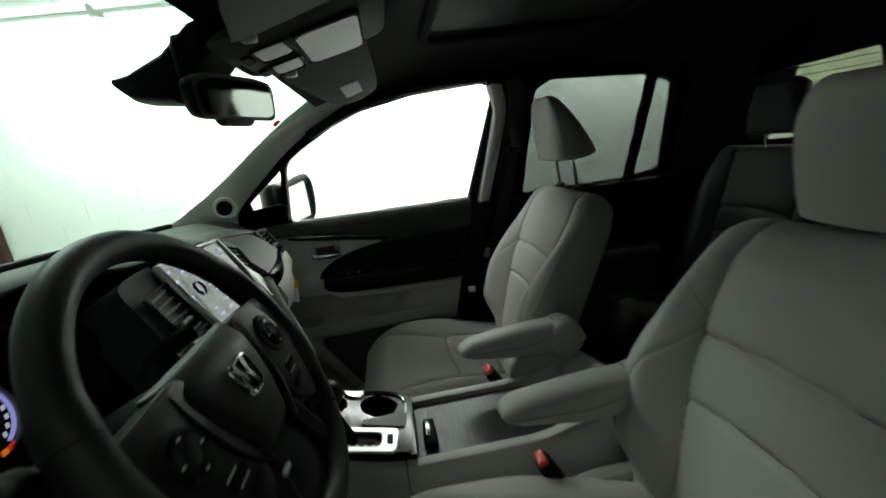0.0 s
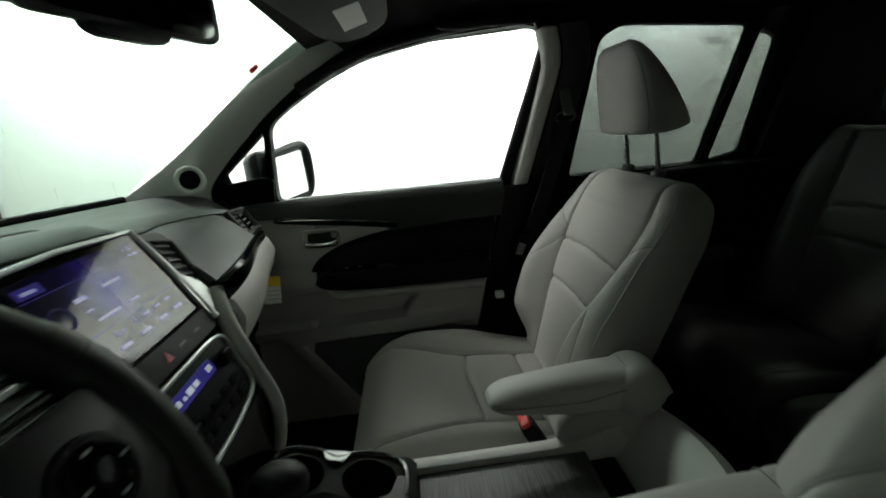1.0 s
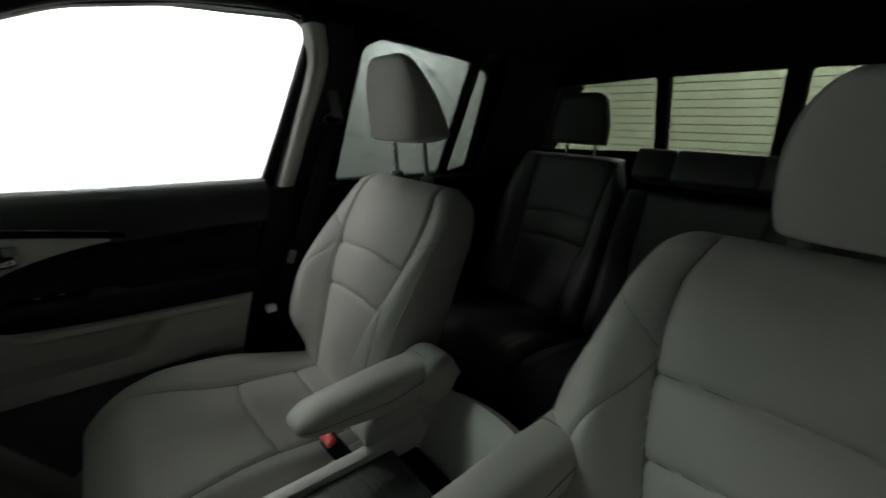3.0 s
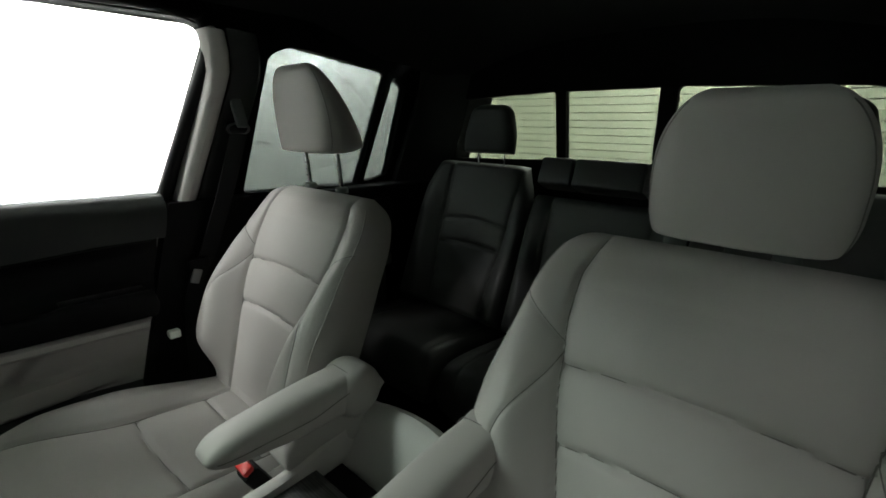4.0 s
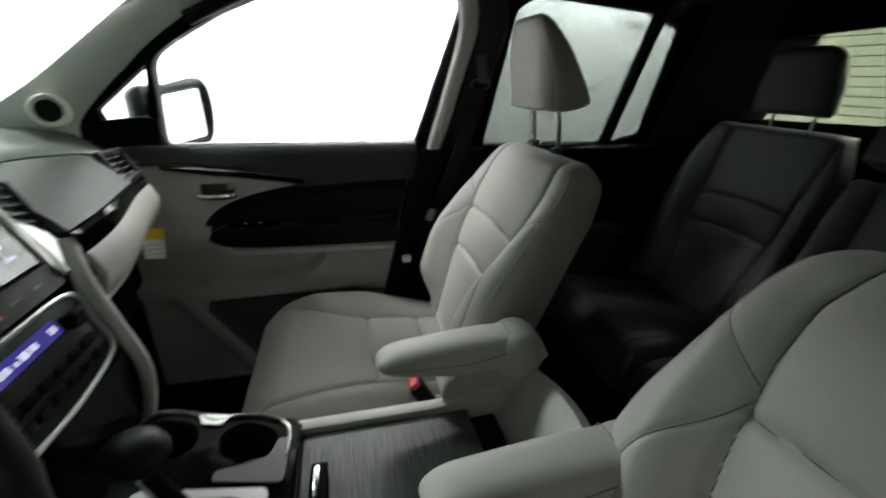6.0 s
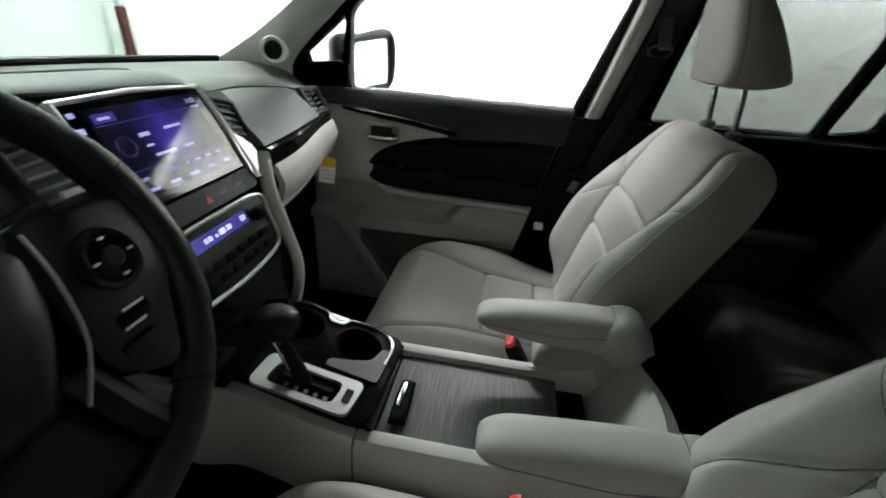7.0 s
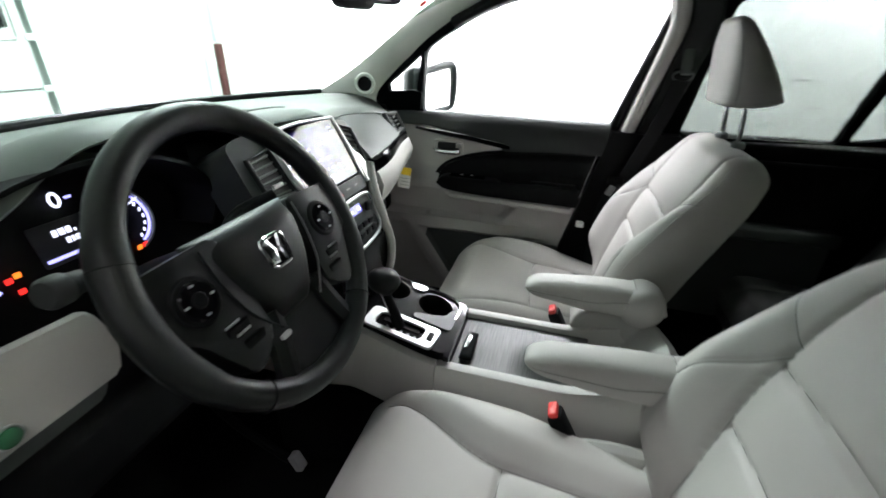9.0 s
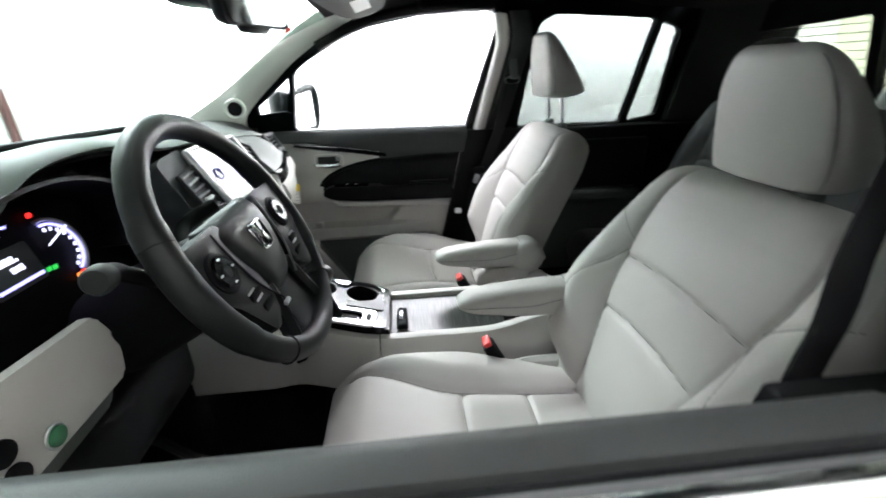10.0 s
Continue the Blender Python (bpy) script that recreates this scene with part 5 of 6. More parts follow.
part("airbag_cover", pad(hub_at, lambda h: 0.034 + 0.034 * smooth01(0.0, 0.075, h) + 0.014 * smooth01(0.06, 0.115, h), 0.128, lambda lat, h: 0.014 - 0.5 * lat * lat + 0.005 * math.sin(h / 0.128 * math.pi), lambda lat, h: -0.030, 60, 40, 6.0, 0.030, 0.030), HUB, wheel, "soft black airbag cover")
for q in (-1, 1):
    # side spoke with a switch cluster
    outline = rounded([(q * 0.058, 0.044), (q * 0.160, 0.040), (q * 0.163, -0.022), (q * 0.138, -0.040), (q * 0.104, -0.105), (q * 0.058, -0.080)], 0.014)
    sp = part("spoke", prism(outline, lambda a, b, w: wh(a, b, w), -0.016, 0.010, 0.004), HUB, wheel, "black side spoke")
    c0 = (q * 0.113 - 0.005, -0.003)
    def disc(r, w0, w1, name, mat, label="", parent=sp):
        part(name, loft([[wh(c0[0] + rr * math.cos(t), c0[1] + rr * math.sin(t), ww) for t in [2 * math.pi * k / 28 for k in range(28)]] for rr, ww in ((r, w0), (r, w1 - 0.002), (r - 0.002, w1))]), mat, parent, label)
    disc(0.026, 0.006, 0.0135, "switch_ring", BLACK, "black switch ring")
    disc(0.020, 0.010, 0.0165, "switch_pad", GLOSS, "glossy switch pad")
    disc(0.009, 0.012, 0.0180, "switch_centre", BLACK)
    for a, b in ((0, 0.0205), (0, -0.0205), (0.020, 0), (-0.020, 0)):
        part("switch_mark", rbox(*wh(c0[0] + a * 0.75, c0[1] + b * 0.75, 0.0168), 0.002, 0.005, 0.0018, 0.0005), SILVER, sp)
    for j in range(3):
        part("switch_mark", rbox(*wh(q * (0.100 - 0.007 * j), -0.042 - 0.013 * j, 0.0105), 0.002, 0.020, 0.0028, 0.0008), SILVER, sp, "silver switch mark")
    for j in range(2):
        part("switch_key", rbox(*wh(q * (0.096 - 0.010 * j), -0.050 - 0.020 * j, 0.009), 0.006, 0.030, 0.014, 0.003), BLACK, sp)
    part("lower_spoke", loft([[wh(q * a0 + dx, b0 + dy, n0 + nn) for dx, dy, nn in ((-0.012, 0, -0.010), (0.012, 0, -0.010), (0.014, 0, 0.004), (0, 0, 0.009), (-0.014, 0, 0.004))] for a0, b0, n0 in ((0.044, -0.060, 0.0), (0.055, -0.105, -0.002), (0.070, -0.148, -0.004), (0.076, -0.162, -0.004))]), HUB, wheel, "black lower spoke")
    part("spoke_trim", tube(spline([wh(q * 0.078 - 0.008, 0.036, 0.010), wh(q * 0.077 - 0.008, 0.0, 0.011), wh(q * 0.066 - 0.008, -0.045, 0.011), wh(q * 0.040 - 0.008, -0.082, 0.010)], 6), 0.0016, 6), SATIN if q > 0 else BLACK, wheel, "thin bright trim" if q > 0 else "thin black trim")
part("lower_cover", prism(rounded([(-0.045, -0.070), (0.045, -0.070), (0.058, -0.150), (-0.058, -0.150)], 0.01), lambda a, b, w: wh(a, b, w), -0.020, -0.004, 0.003), BLACK, wheel, "black lower cover")
part("badge", rbox(*wh(-0.054, -0.089, 0.014), 0.006, 0.016, 0.006, 0.002), SILVER, wheel, "small silver badge")
emblem = rounded([(-0.020, 0.016), (0.020, 0.016), (0.015, -0.020), (-0.015, -0.020)], 0.008)
emb = part("emblem", tube([wh(a - 0.006, b - 0.002, 0.0205) for a, b in emblem], 0.0026, 8, True), CHROME, wheel, "bright chrome emblem")
for q in (-1, 1):
    part("emblem_bar", tube([wh(q * 0.0125 - 0.006, 0.012, 0.021), wh(q * 0.0065 - 0.006, -0.002, 0.0215), wh(q * 0.0095 - 0.006, -0.017, 0.021)], [0.0050, 0.0040, 0.0046], 8), CHROME, emb, "chrome bar")
part("emblem_bar", tube([wh(-0.014, -0.002, 0.0212), wh(0.002, -0.002, 0.0212)], 0.0030, 8), CHROME, emb, "chrome bar")
column = thing("steering_column", (-0.50, -0.385, 1.05), "black steering column shroud with two stalks", "steering column")
part("shroud", loft([[wh(w * math.cos(t), hh * math.sin(t) - 0.02, n) for t in [2 * math.pi * k / 24 for k in range(24)]] for w, hh, n in ((0.055, 0.050, -0.03), (0.068, 0.060, -0.08), (0.075, 0.066, -0.18), (0.075, 0.066, -0.24))]), BLACK, column, "black shroud")
part("stalk", tube(spline([(-0.470, -0.335, 1.185), (-0.500, -0.262, 1.212), (-0.470, -0.205, 1.230)], 6), [0.010] * 4 + [0.0125] * 9, 12), BLACK, column, "black wiper stalk")
stalk_end = Vector((-0.433, -0.558, 1.262))
part("stalk", tube(spline([wh(-0.05, 0.0, -0.075), wh(-0.10, 0.020, -0.062), stalk_end + Vector((-0.012, 0.045, -0.012)), stalk_end + Vector((-0.002, 0.012, -0.002))], 5), [0.009] * 10 + [0.011] * 4 + [0.0135] * 2, 12), BLACK, column, "black stalk")
part("stalk_tip", tube([stalk_end + Vector((-0.003, 0.014, -0.002)), stalk_end, stalk_end + Vector((0.001, -0.004, 0.001))], [0.0145, 0.0145, 0.0115], 16), DARK, column, "grey stalk tip")

# ---- centre console ----
console = thing("centre_console", (-0.1, 0, 0.49), "pale grey centre console with a sliding wood-look lid", "console")


def con_z(x):
    """Height of the console's rails."""
    return 0.868 + 0.055 * smooth01(-0.20, -0.46, x) + 0.036 * smooth01(0.02, 0.20, x)


for q in (-1, 1):
    rows = []
    for k in range(51):
        x = -0.64 + 0.87 * k / 50
        z = con_z(x)
        y = 0.118 - 0.004 * smooth01(-0.2, -0.4, x) + 0.016 * smooth01(-0.40, -0.47, x)
        rows.append([(x, q * (y - 0.028), z - 0.020), (x, q * (y - 0.026), z - 0.003), (x, q * (y - 0.018), z), (x, q * (y - 0.004), z - 0.003), (x, q * (y + 0.004), z - 0.016), (x, q * (y + 0.010), z - 0.10), (x, q * (y + 0.010), z - 0.150), (x, q * (y - 0.02), z - 0.150)])
    cut = [i for i, r in enumerate(rows) if r[0][0] < -0.218][-1]
    part("side_panel", loft(rows[: cut + 1]), BEIGE, console, "grey front side panel", True)
    part("rail", loft([[(p[0] + (0.003 if i == cut else 0), p[1], p[2]) for p in r] for i, r in enumerate(rows) if i >= cut]), BEIGE, console, "pale grey rail and side")
for q in (-1, 1):
    part("carpet_side", rbox(-0.205, q * 0.112, 0.62, 0.85, 0.024, 0.26, 0.004, 1), CARPET, console, "black carpeted lower side")
part("core", join(rbox(-0.06, 0, 0.66, 0.40, 0.20, 0.34, 0.004), rbox(-0.38, 0, 0.68, 0.18, 0.20, 0.38, 0.004)), BLACK, console, "black inner box")
rows = []
for k in range(21):
    u = 2 * k / 20 - 1
    bow = 1 - u * u
    rows.append([(x + 0.030 * bow, 0.120 * u, z) for x, z in ((0.118, 0.74), (0.134, 0.80), (0.168, 0.868), (0.188, 0.896), (0.200, 0.903), (0.212, 0.896), (0.218, 0.86), (0.216, 0.70), (0.212, 0.50))])
part("rear_end", thick(rows, -0.012), BEIGE, console, "pale grey hollowed rear end")
# sliding lid with fine ribs
WOOD = material("grey_wood_film", (0.075, 0.078, 0.074), 0.42, stain=0.1, stain_size=0.02)
nt = WOOD.node_tree
wv = nt.nodes.new("ShaderNodeTexNoise")
wv.inputs["Scale"].default_value = 1.0
wv.inputs["Detail"].default_value = 5
mp = nt.nodes.new("ShaderNodeMapping")
mp.inputs["Scale"].default_value = (420, 14, 1)
tcn = nt.nodes.new("ShaderNodeTexCoord")
rp = nt.nodes.new("ShaderNodeValToRGB")
rp.color_ramp.elements[0].position, rp.color_ramp.elements[0].color = 0.38, (0.016, 0.017, 0.016, 1)
rp.color_ramp.elements[1].position, rp.color_ramp.elements[1].color = 0.62, (0.070, 0.073, 0.069, 1)
nt.links.new(tcn.outputs["Object"], mp.inputs["Vector"])
nt.links.new(mp.outputs["Vector"], wv.inputs["Vector"])
nt.links.new(wv.outputs["Fac"], rp.inputs["Fac"])
nt.links.new(rp.outputs["Color"], nt.nodes["Principled BSDF"].inputs["Base Color"])
lid = part("sliding_lid", rbox(-0.056, -0.003, 0.848, 0.284, 0.186, 0.014, 0.003), WOOD, console, "dark grey wood-look sliding lid", False)
part("lid_handle", pad(lambda lat, h, d: Vector((-0.168 + lat, -0.074 + h, 0.856 + d)), lambda h: 0.014 - 0.002 * smooth01(0.05, 0.09, h), 0.092, lambda lat, h: 0.016, lambda lat, h: 0.0, 16, 20, 4.0, 0.014, 0.012), SHELL, lid, "black lid handle")
part("lid_handle_trim", rbox(-0.171, -0.020, 0.8735, 0.009, 0.052, 0.006, 0.002), CHROME, lid, "chrome strip")

# black trim, cup holders and gear selector
def cons(x, y, w=0.0):
    """A point on the sloping front part of the console."""
    return Vector((x, y, 0.893 - 0.27 * (x + 0.241) + w))


cp = lambda x, y, w: cons(x, y, w)


def circle(x, y, r, n=28):
    return [(x + r * math.cos(2 * math.pi * k / n), y + r * math.sin(2 * math.pi * k / n)) for k in range(n)]


CUPS = [(-0.268, 0.048, 0.040), (-0.372, 0.048, 0.038)]
part("front_trim", holed(rounded([(-0.470, -0.092), (-0.205, -0.098), (-0.198, 0.100), (-0.470, 0.094)], 0.022), [circle(*c) for c in CUPS] + [rounded([(-0.355, -0.088), (-0.262, -0.088), (-0.258, -0.052), (-0.350, -0.050)], 0.010)], cp, -0.03, 0.0), GLOSS, console, "glossy black trim plate", False)
part("front_face", prism([(-0.098, 0.83), (0.098, 0.83), (0.098, 0.872), (-0.098, 0.880)], lambda y, z, w: (-0.200 + w, y, z), -0.01, 0.002), GLOSS, console, "glossy black end face", False)
for x, y, r in CUPS:
    part("cup_holder", loft([[cons(x + rr * math.cos(t), y + rr * math.sin(t), w) for t in [2 * math.pi * k / 28 for k in range(28)]] for rr, w in ((r, -0.002), (r - 0.002, -0.03), (r - 0.005, -0.072), (0.002, -0.074))], cap=False), RUBBER, console, "black rubber cup well")
cup_ring = spline([cons(-0.214, 0.020, 0.003), cons(-0.214, 0.072, 0.003), cons(-0.240, 0.096, 0.003), cons(-0.290, 0.096, 0.003), cons(-0.320, 0.082, 0.003), cons(-0.350, 0.096, 0.003), cons(-0.395, 0.094, 0.003), cons(-0.416, 0.060, 0.003)], 6)
part("cup_trim", tube(cup_ring, 0.0035, 8), CHROME, console, "bright cup holder rim")
part("cup_bridge", prism(rounded([(-0.334, 0.074), (-0.308, 0.074), (-0.298, 0.094), (-0.342, 0.094)], 0.005), cp, 0.000, 0.006, 0.002), CHROME, console, "bright bridge between the cups", False)
part("cup_side_trim", holed(rounded([(-0.300, -0.024), (-0.214, -0.024), (-0.209, 0.052), (-0.226, 0.056), (-0.236, 0.020), (-0.268, 0.003), (-0.300, -0.008)], 0.008), [], cp, 0.001, 0.004), SMOKE, console, "satin grey trim plate", False)
part("shift_plate", holed(rounded([(-0.384, -0.106), (-0.236, -0.104), (-0.228, -0.034), (-0.380, -0.040)], 0.014), [rounded([(-0.364, -0.094), (-0.262, -0.092), (-0.258, -0.048), (-0.360, -0.050)], 0.012)], cp, 0.0, 0.006), SILVER, console, "satin silver selector surround", False)
part("shift_gate", prism(rounded([(-0.366, -0.096), (-0.260, -0.094), (-0.256, -0.046), (-0.362, -0.048)], 0.012), cp, -0.012, -0.004), GLOSS, console, "glossy black gate", False)
part("shift_slot", prism(rounded([(-0.352, -0.066), (-0.272, -0.066), (-0.272, -0.054), (-0.352, -0.054)], 0.004), cp, -0.005, -0.002), RUBBER, console, "black slot", False)
for k in range(5):
    part("gear_mark", prism([(-0.340 + 0.015 * k, -0.084), (-0.334 + 0.015 * k, -0.084), (-0.334 + 0.015 * k, -0.077), (-0.340 + 0.015 * k, -0.077)], cp, -0.0035, -0.003), GREY_INK, console, "", False)
part("shift_button", prism(rounded([(-0.251, -0.082), (-0.240, -0.082), (-0.239, -0.056), (-0.250, -0.056)], 0.002), cp, 0.005, 0.008), BLACK, console, "black button", False)
knob = thing("gear_selector", (-0.335, -0.062, 0.90), "black leather gear knob on a dark stem", "gear lever")
part("stem", tube([(-0.318, -0.062, 0.905), (-0.336, -0.062, 0.96), (-0.347, -0.062, 0.99)], [0.014, 0.010, 0.009], 12), BLACK, knob, "dark stem")
part("stem_trim", tube([(-0.352, -0.078, 0.998), (-0.330, -0.080, 0.945)], 0.002, 6), CHROME, knob, "bright line")
part("knob", loft([[(-0.348 + 1.18 * r * math.cos(t) - 0.15 * (h - 0.02), -0.062 + r * math.sin(t), 0.984 + h + 0.10 * r * math.cos(t)) for t in [2 * math.pi * k / 28 for k in range(28)]] for r, h in ((0.010, 0.0), (0.015, 0.006), (0.022, 0.013), (0.0275, 0.021), (0.0300, 0.030), (0.0295, 0.038), (0.0265, 0.045), (0.0205, 0.051), (0.012, 0.055), (0.003, 0.0565))]), WHEEL, knob, "black leather knob")

# ---- doors ----
def front_door(s, who):
    door = thing("front_door", (-0.22, s * 0.74, 0.52), "grey and black front door panel with padded armrest, closed" if s > 0 else "driver's door with its window lowered, closed", "car door", "front doors")

    def at(x, z, w):
        return (x, s * (0.742 - w), z)

    def rear(z):
        """The door's rear edge, which runs forwards towards the sill."""
        return 0.108 - 0.25 * (1.224 - z)

    def shelf(x):
        """Upper rim of the map pocket."""
        return 0.930 + 0.040 * smooth01(-0.20, -0.45, x)

    def skin(x, z):
        """How far the panel stands in from the door's plane."""
        d = 0.016 + 0.030 * smooth01(1.06, 0.985, z) - 0.014 * smooth01(-0.42, -0.62, x) * smooth01(1.0, 1.15, z)
        d -= 0.006 * smooth01(0.955, 0.935, z - 0.4 * (shelf(x) - 0.93))
        d -= 0.030 * smooth01(shelf(x), shelf(x) - 0.010, z) * smooth01(0.864, 0.870, z) * smooth01(-0.180 - 0.9 * (0.90 - z), -0.205 - 0.9 * (0.90 - z), x)
        d += 0.022 * smooth01(0.874, 0.864, z) * smooth01(0.04, -0.24, x)
        d -= 0.034 * smooth01(0.822, 0.806, z) * smooth01(-0.535 - 0.65 * (z - 0.822), -0.515 - 0.65 * (z - 0.822), x) * smooth01(0.0, -0.12, x)
        d -= 0.020 * smooth01(0.845, 0.82, z) * smooth01(-0.560 - 0.65 * (z - 0.822), -0.600 - 0.65 * (z - 0.822), x)
        return d

    rows = []
    for k in range(97):
        line = []
        for j in range(111):
            z = 0.54 + 0.66 * j / 110
            x = -0.66 + (rear(z) + 0.66) * k / 96
            line.append(at(x, z, skin(x, z)))
        rows.append(line)
    part("inner_panel", thick(rows, -0.01 * s), BEIGE, door, "pale grey moulded panel")

    def crown(x):
        """Upper rim of the black insert."""
        return 1.018 + 0.112 * math.sqrt(max(0.0, 1 - min(1.0, max(0.0, (-0.10 - x) / 0.366)) ** 2.0)) + 0.008 * smooth01(-0.16, 0.0, x)

    # dark padded shoulder under the window, swelling down to the insert towards the rear
    rows = []
    for k in range(61):
        x = -0.70 + 0.81 * k / 60
        zl = 1.190 - 0.014 * smooth01(-0.50, -0.40, x) - 0.032 * smooth01(-0.42, -0.22, x) - 0.030 * smooth01(-0.235, -0.205, x)
        zl = max(zl, crown(x) - 0.006) if x > -0.24 else zl
        g = 0.02 * smooth01(-0.52, -0.68, x)
        sw = 0.006 * smooth01(-0.3, 0.0, x)
        rows.append([(x, s * (0.772 + g), 1.224), (x, s * (0.768 + g), 1.233), (x, s * (0.750 + g), 1.236), (x, s * (0.734 + g), 1.228), (x, s * (0.724 + g - sw), 1.210), (x - 0.004, s * (0.718 + g - sw), 0.65 * 1.210 + 0.35 * zl), (x - 0.010, s * (0.714 + g - sw), 0.3 * 1.210 + 0.7 * zl), (x - 0.014, s * (0.718 + g - sw), zl + 0.003), (x - 0.014, s * 0.750, zl - 0.003)])
    part("shoulder", thick(rows, 0.008 * s), DARK, door, "dark grey padded shoulder")

    def patch(name, x0, x1, low, high, off, mat, label, nx=40, nz=14, soft=6, to_rear=False, crisp=False):
        """A pad laid on the panel between two curves, low(x) and high(x)."""
        rows = []
        for i in range(nx + 1):
            x = x0 + (x1 - x0) * i / nx
            a, b = low(x), high(x)
            e = 1.0 if crisp else min(1.0, soft * i / nx, 1.0 if to_rear else soft * (nx - i) / nx)
            line = []
            for j in range(nz + 1):
                z = a + (b - a) * j / nz
                xx = x0 + ((rear(z) - 0.003 if to_rear else x1) - x0) * i / nx
                line.append(at(xx, z, skin(xx, z) + off * (1.0 if crisp else min(1.0, 5 * j / nz, 5 * (nz - j) / nz, e)) - 0.002))
            rows.append(line)
        return part(name, thick(rows, -0.008 * s), mat, door, label)

    patch("insert", -0.464, 0.08, lambda x: 0.985 + 0.02 * smooth01(-0.42, -0.464, x), crown, 0.012, BLACK, "black padded insert", 60, 20, 12, True)
    rim = [(x, crown(x) - 0.003) for x in [-0.464 + 0.535 * (k / 60) ** 1.6 for k in range(61)]]
    part("insert_rim", tube([Vector(at(x, z, skin(x, z) + 0.003)) for x, z in rim], 0.0065, 8), BLACK, door, "black padded rim")
    acc = spline([(-0.548, 1.184, 0), (-0.45, 1.176, 0), (-0.36, 1.166, 0), (-0.28, 1.154, 0), (-0.205, 1.143, 0)], 10)
    part("accent_trim", thick([[at(p.x, p.y + 0.006, 0.022), at(p.x, p.y + 0.003, 0.029), at(p.x, p.y - 0.010 * min(1, 0.3 + k / 16), 0.030), at(p.x, p.y - 0.014 * min(1, 0.3 + k / 16), 0.024)] for k, p in enumerate(acc)], 0.006 * s), GLOSS, door, "glossy black accent")
    part("accent_line", tube([Vector(at(p.x, p.y + 0.004, 0.0295)) for p in acc[1:-4]], [0.0024 - 0.0014 * k / len(acc) for k in range(len(acc) - 5)], 6), CHROME, door, "thin bright line")
    # armrest with switch plate
    def arm_at(lat, h, d):
        return Vector((-0.452 + h, s * (0.684 - lat), 1.012 + d - 0.020 * h))
    arm = part("armrest", pad(arm_at, lambda h: 0.028 + 0.012 * smooth01(0, 0.10, h), 0.500, lambda lat, h: 0.022 - 0.012 * smooth01(0.21, 0.24, h) * smooth01(-0.02, 0.012, -lat) + 0.006 * smooth01(0.30, 0.34, h), lambda lat, h: -0.030 - 0.006 * smooth01(0.0, 0.2, h), 30, 70, 6.0, 0.05, 0.01, 16), BLACK, door, "black padded armrest")
    part("switch_plate", rbox(-0.345, s * 0.684, 1.0315, 0.13, 0.040, 0.006, 0.003), GLOSS, arm, "glossy black switch plate")
    for k in range(2):
        part("switch", rbox(-0.362 + 0.036 * k, s * 0.680, 1.0355, 0.016, 0.010, 0.005, 0.002), BLACK, arm, "window switch")
        part("switch_mark", rbox(-0.362 + 0.036 * k, s * 0.680, 1.0385, 0.008, 0.003, 0.001, 0.0003, 1), SILVER, arm)
    part("pull_slot", rbox(-0.045, s * 0.690, 1.032, 0.15, 0.022, 0.006, 0.002), RUBBER, arm, "dark pull slot")
    ledge = []
    for k in range(51):
        x = -0.432 + 0.455 * k / 50
        z = 0.972 - 0.012 * k / 50 + 0.030 * max(0.0, 1 - k / 5) ** 2
        o = 0.016 * max(0.0, 1 - k / 5) ** 2
        ledge.append([at(x, z + 0.002, 0.060 - o), at(x, z, 0.080 - o), at(x, z - 0.004, 0.086 - o), at(x, z - 0.010, 0.087 - o), at(x, z - 0.015, 0.082 - o), at(x, z - 0.017, 0.064 - o), at(x, z - 0.017, 0.036)])
    part("armrest_edge", thick(ledge, -0.005 * s), BEIGE, door, "pale grey ledge under the armrest")
    # handle cup
    cup = rounded([(-0.482, 1.098), (-0.372, 1.096), (-0.374, 1.144), (-0.482, 1.146)], 0.016)
    handle = patch("handle_recess", -0.480, -0.374, lambda x: 1.099, lambda x: 1.144, 0.003, DARK, "dark handle recess", 12, 6)
    part("handle_rim", tube([Vector(at(x, z, skin(x, z) + 0.003)) for x, z in cup], 0.0036, 8, True), BEIGE, handle, "grey rim")
    part("handle", tube(spline([at(-0.476, 1.112, 0.022), at(-0.462, 1.108, 0.033), at(-0.43, 1.106, 0.036), at(-0.394, 1.107, 0.033), at(-0.386, 1.109, 0.024)], 6), 0.0076, 10), CHROME, handle, "chrome door handle")
    part("lock_lever", rbox(*at(-0.388, 1.130, 0.026), 0.020, 0.010, 0.018, 0.004, 3), SATIN, handle, "silver lock lever")
    # front corner, bottle pocket and hook
    # dark sheet in the pocket's recess stands in for the shadow there
    patch("lower_pocket", -0.500, 0.0, lambda x: min(0.795, max(0.600, 0.834 - (x + 0.534) / 0.65)), lambda x: 0.800, 0.006, DASH, "bottle pocket recess with its shadow as a dark patch", 60, 20, crisp=True)
    part("pocket_hook", rbox(*at(-0.487, 0.876, 0.050), 0.026, 0.022, 0.026, 0.007, 3), BEIGE, door, "grey hook")
    part("outer_skin", rbox(-0.27, s * 0.83, 0.87, 0.86, 0.05, 0.72, 0.02, 3), BODY_PAINT, door, "dark green painted outer skin")
    if s > 0:
        part("window_strip", rbox(-0.22, s * 0.779, 1.222, 0.78, 0.012, 0.020, 0.004, 2), RUBBER, door, "black rubber window strip")
    else:
        part("window_slot", rbox(-0.20, s * 0.7775, 1.226, 0.86, 0.010, 0.012, 0.002, 1), BLACK, door, "black window slot")
        part("window_strip", rbox(-0.20, s * 0.789, 1.230, 0.88, 0.014, 0.018, 0.005, 3), GREY_RUBBER, door, "grey rubber window strip")
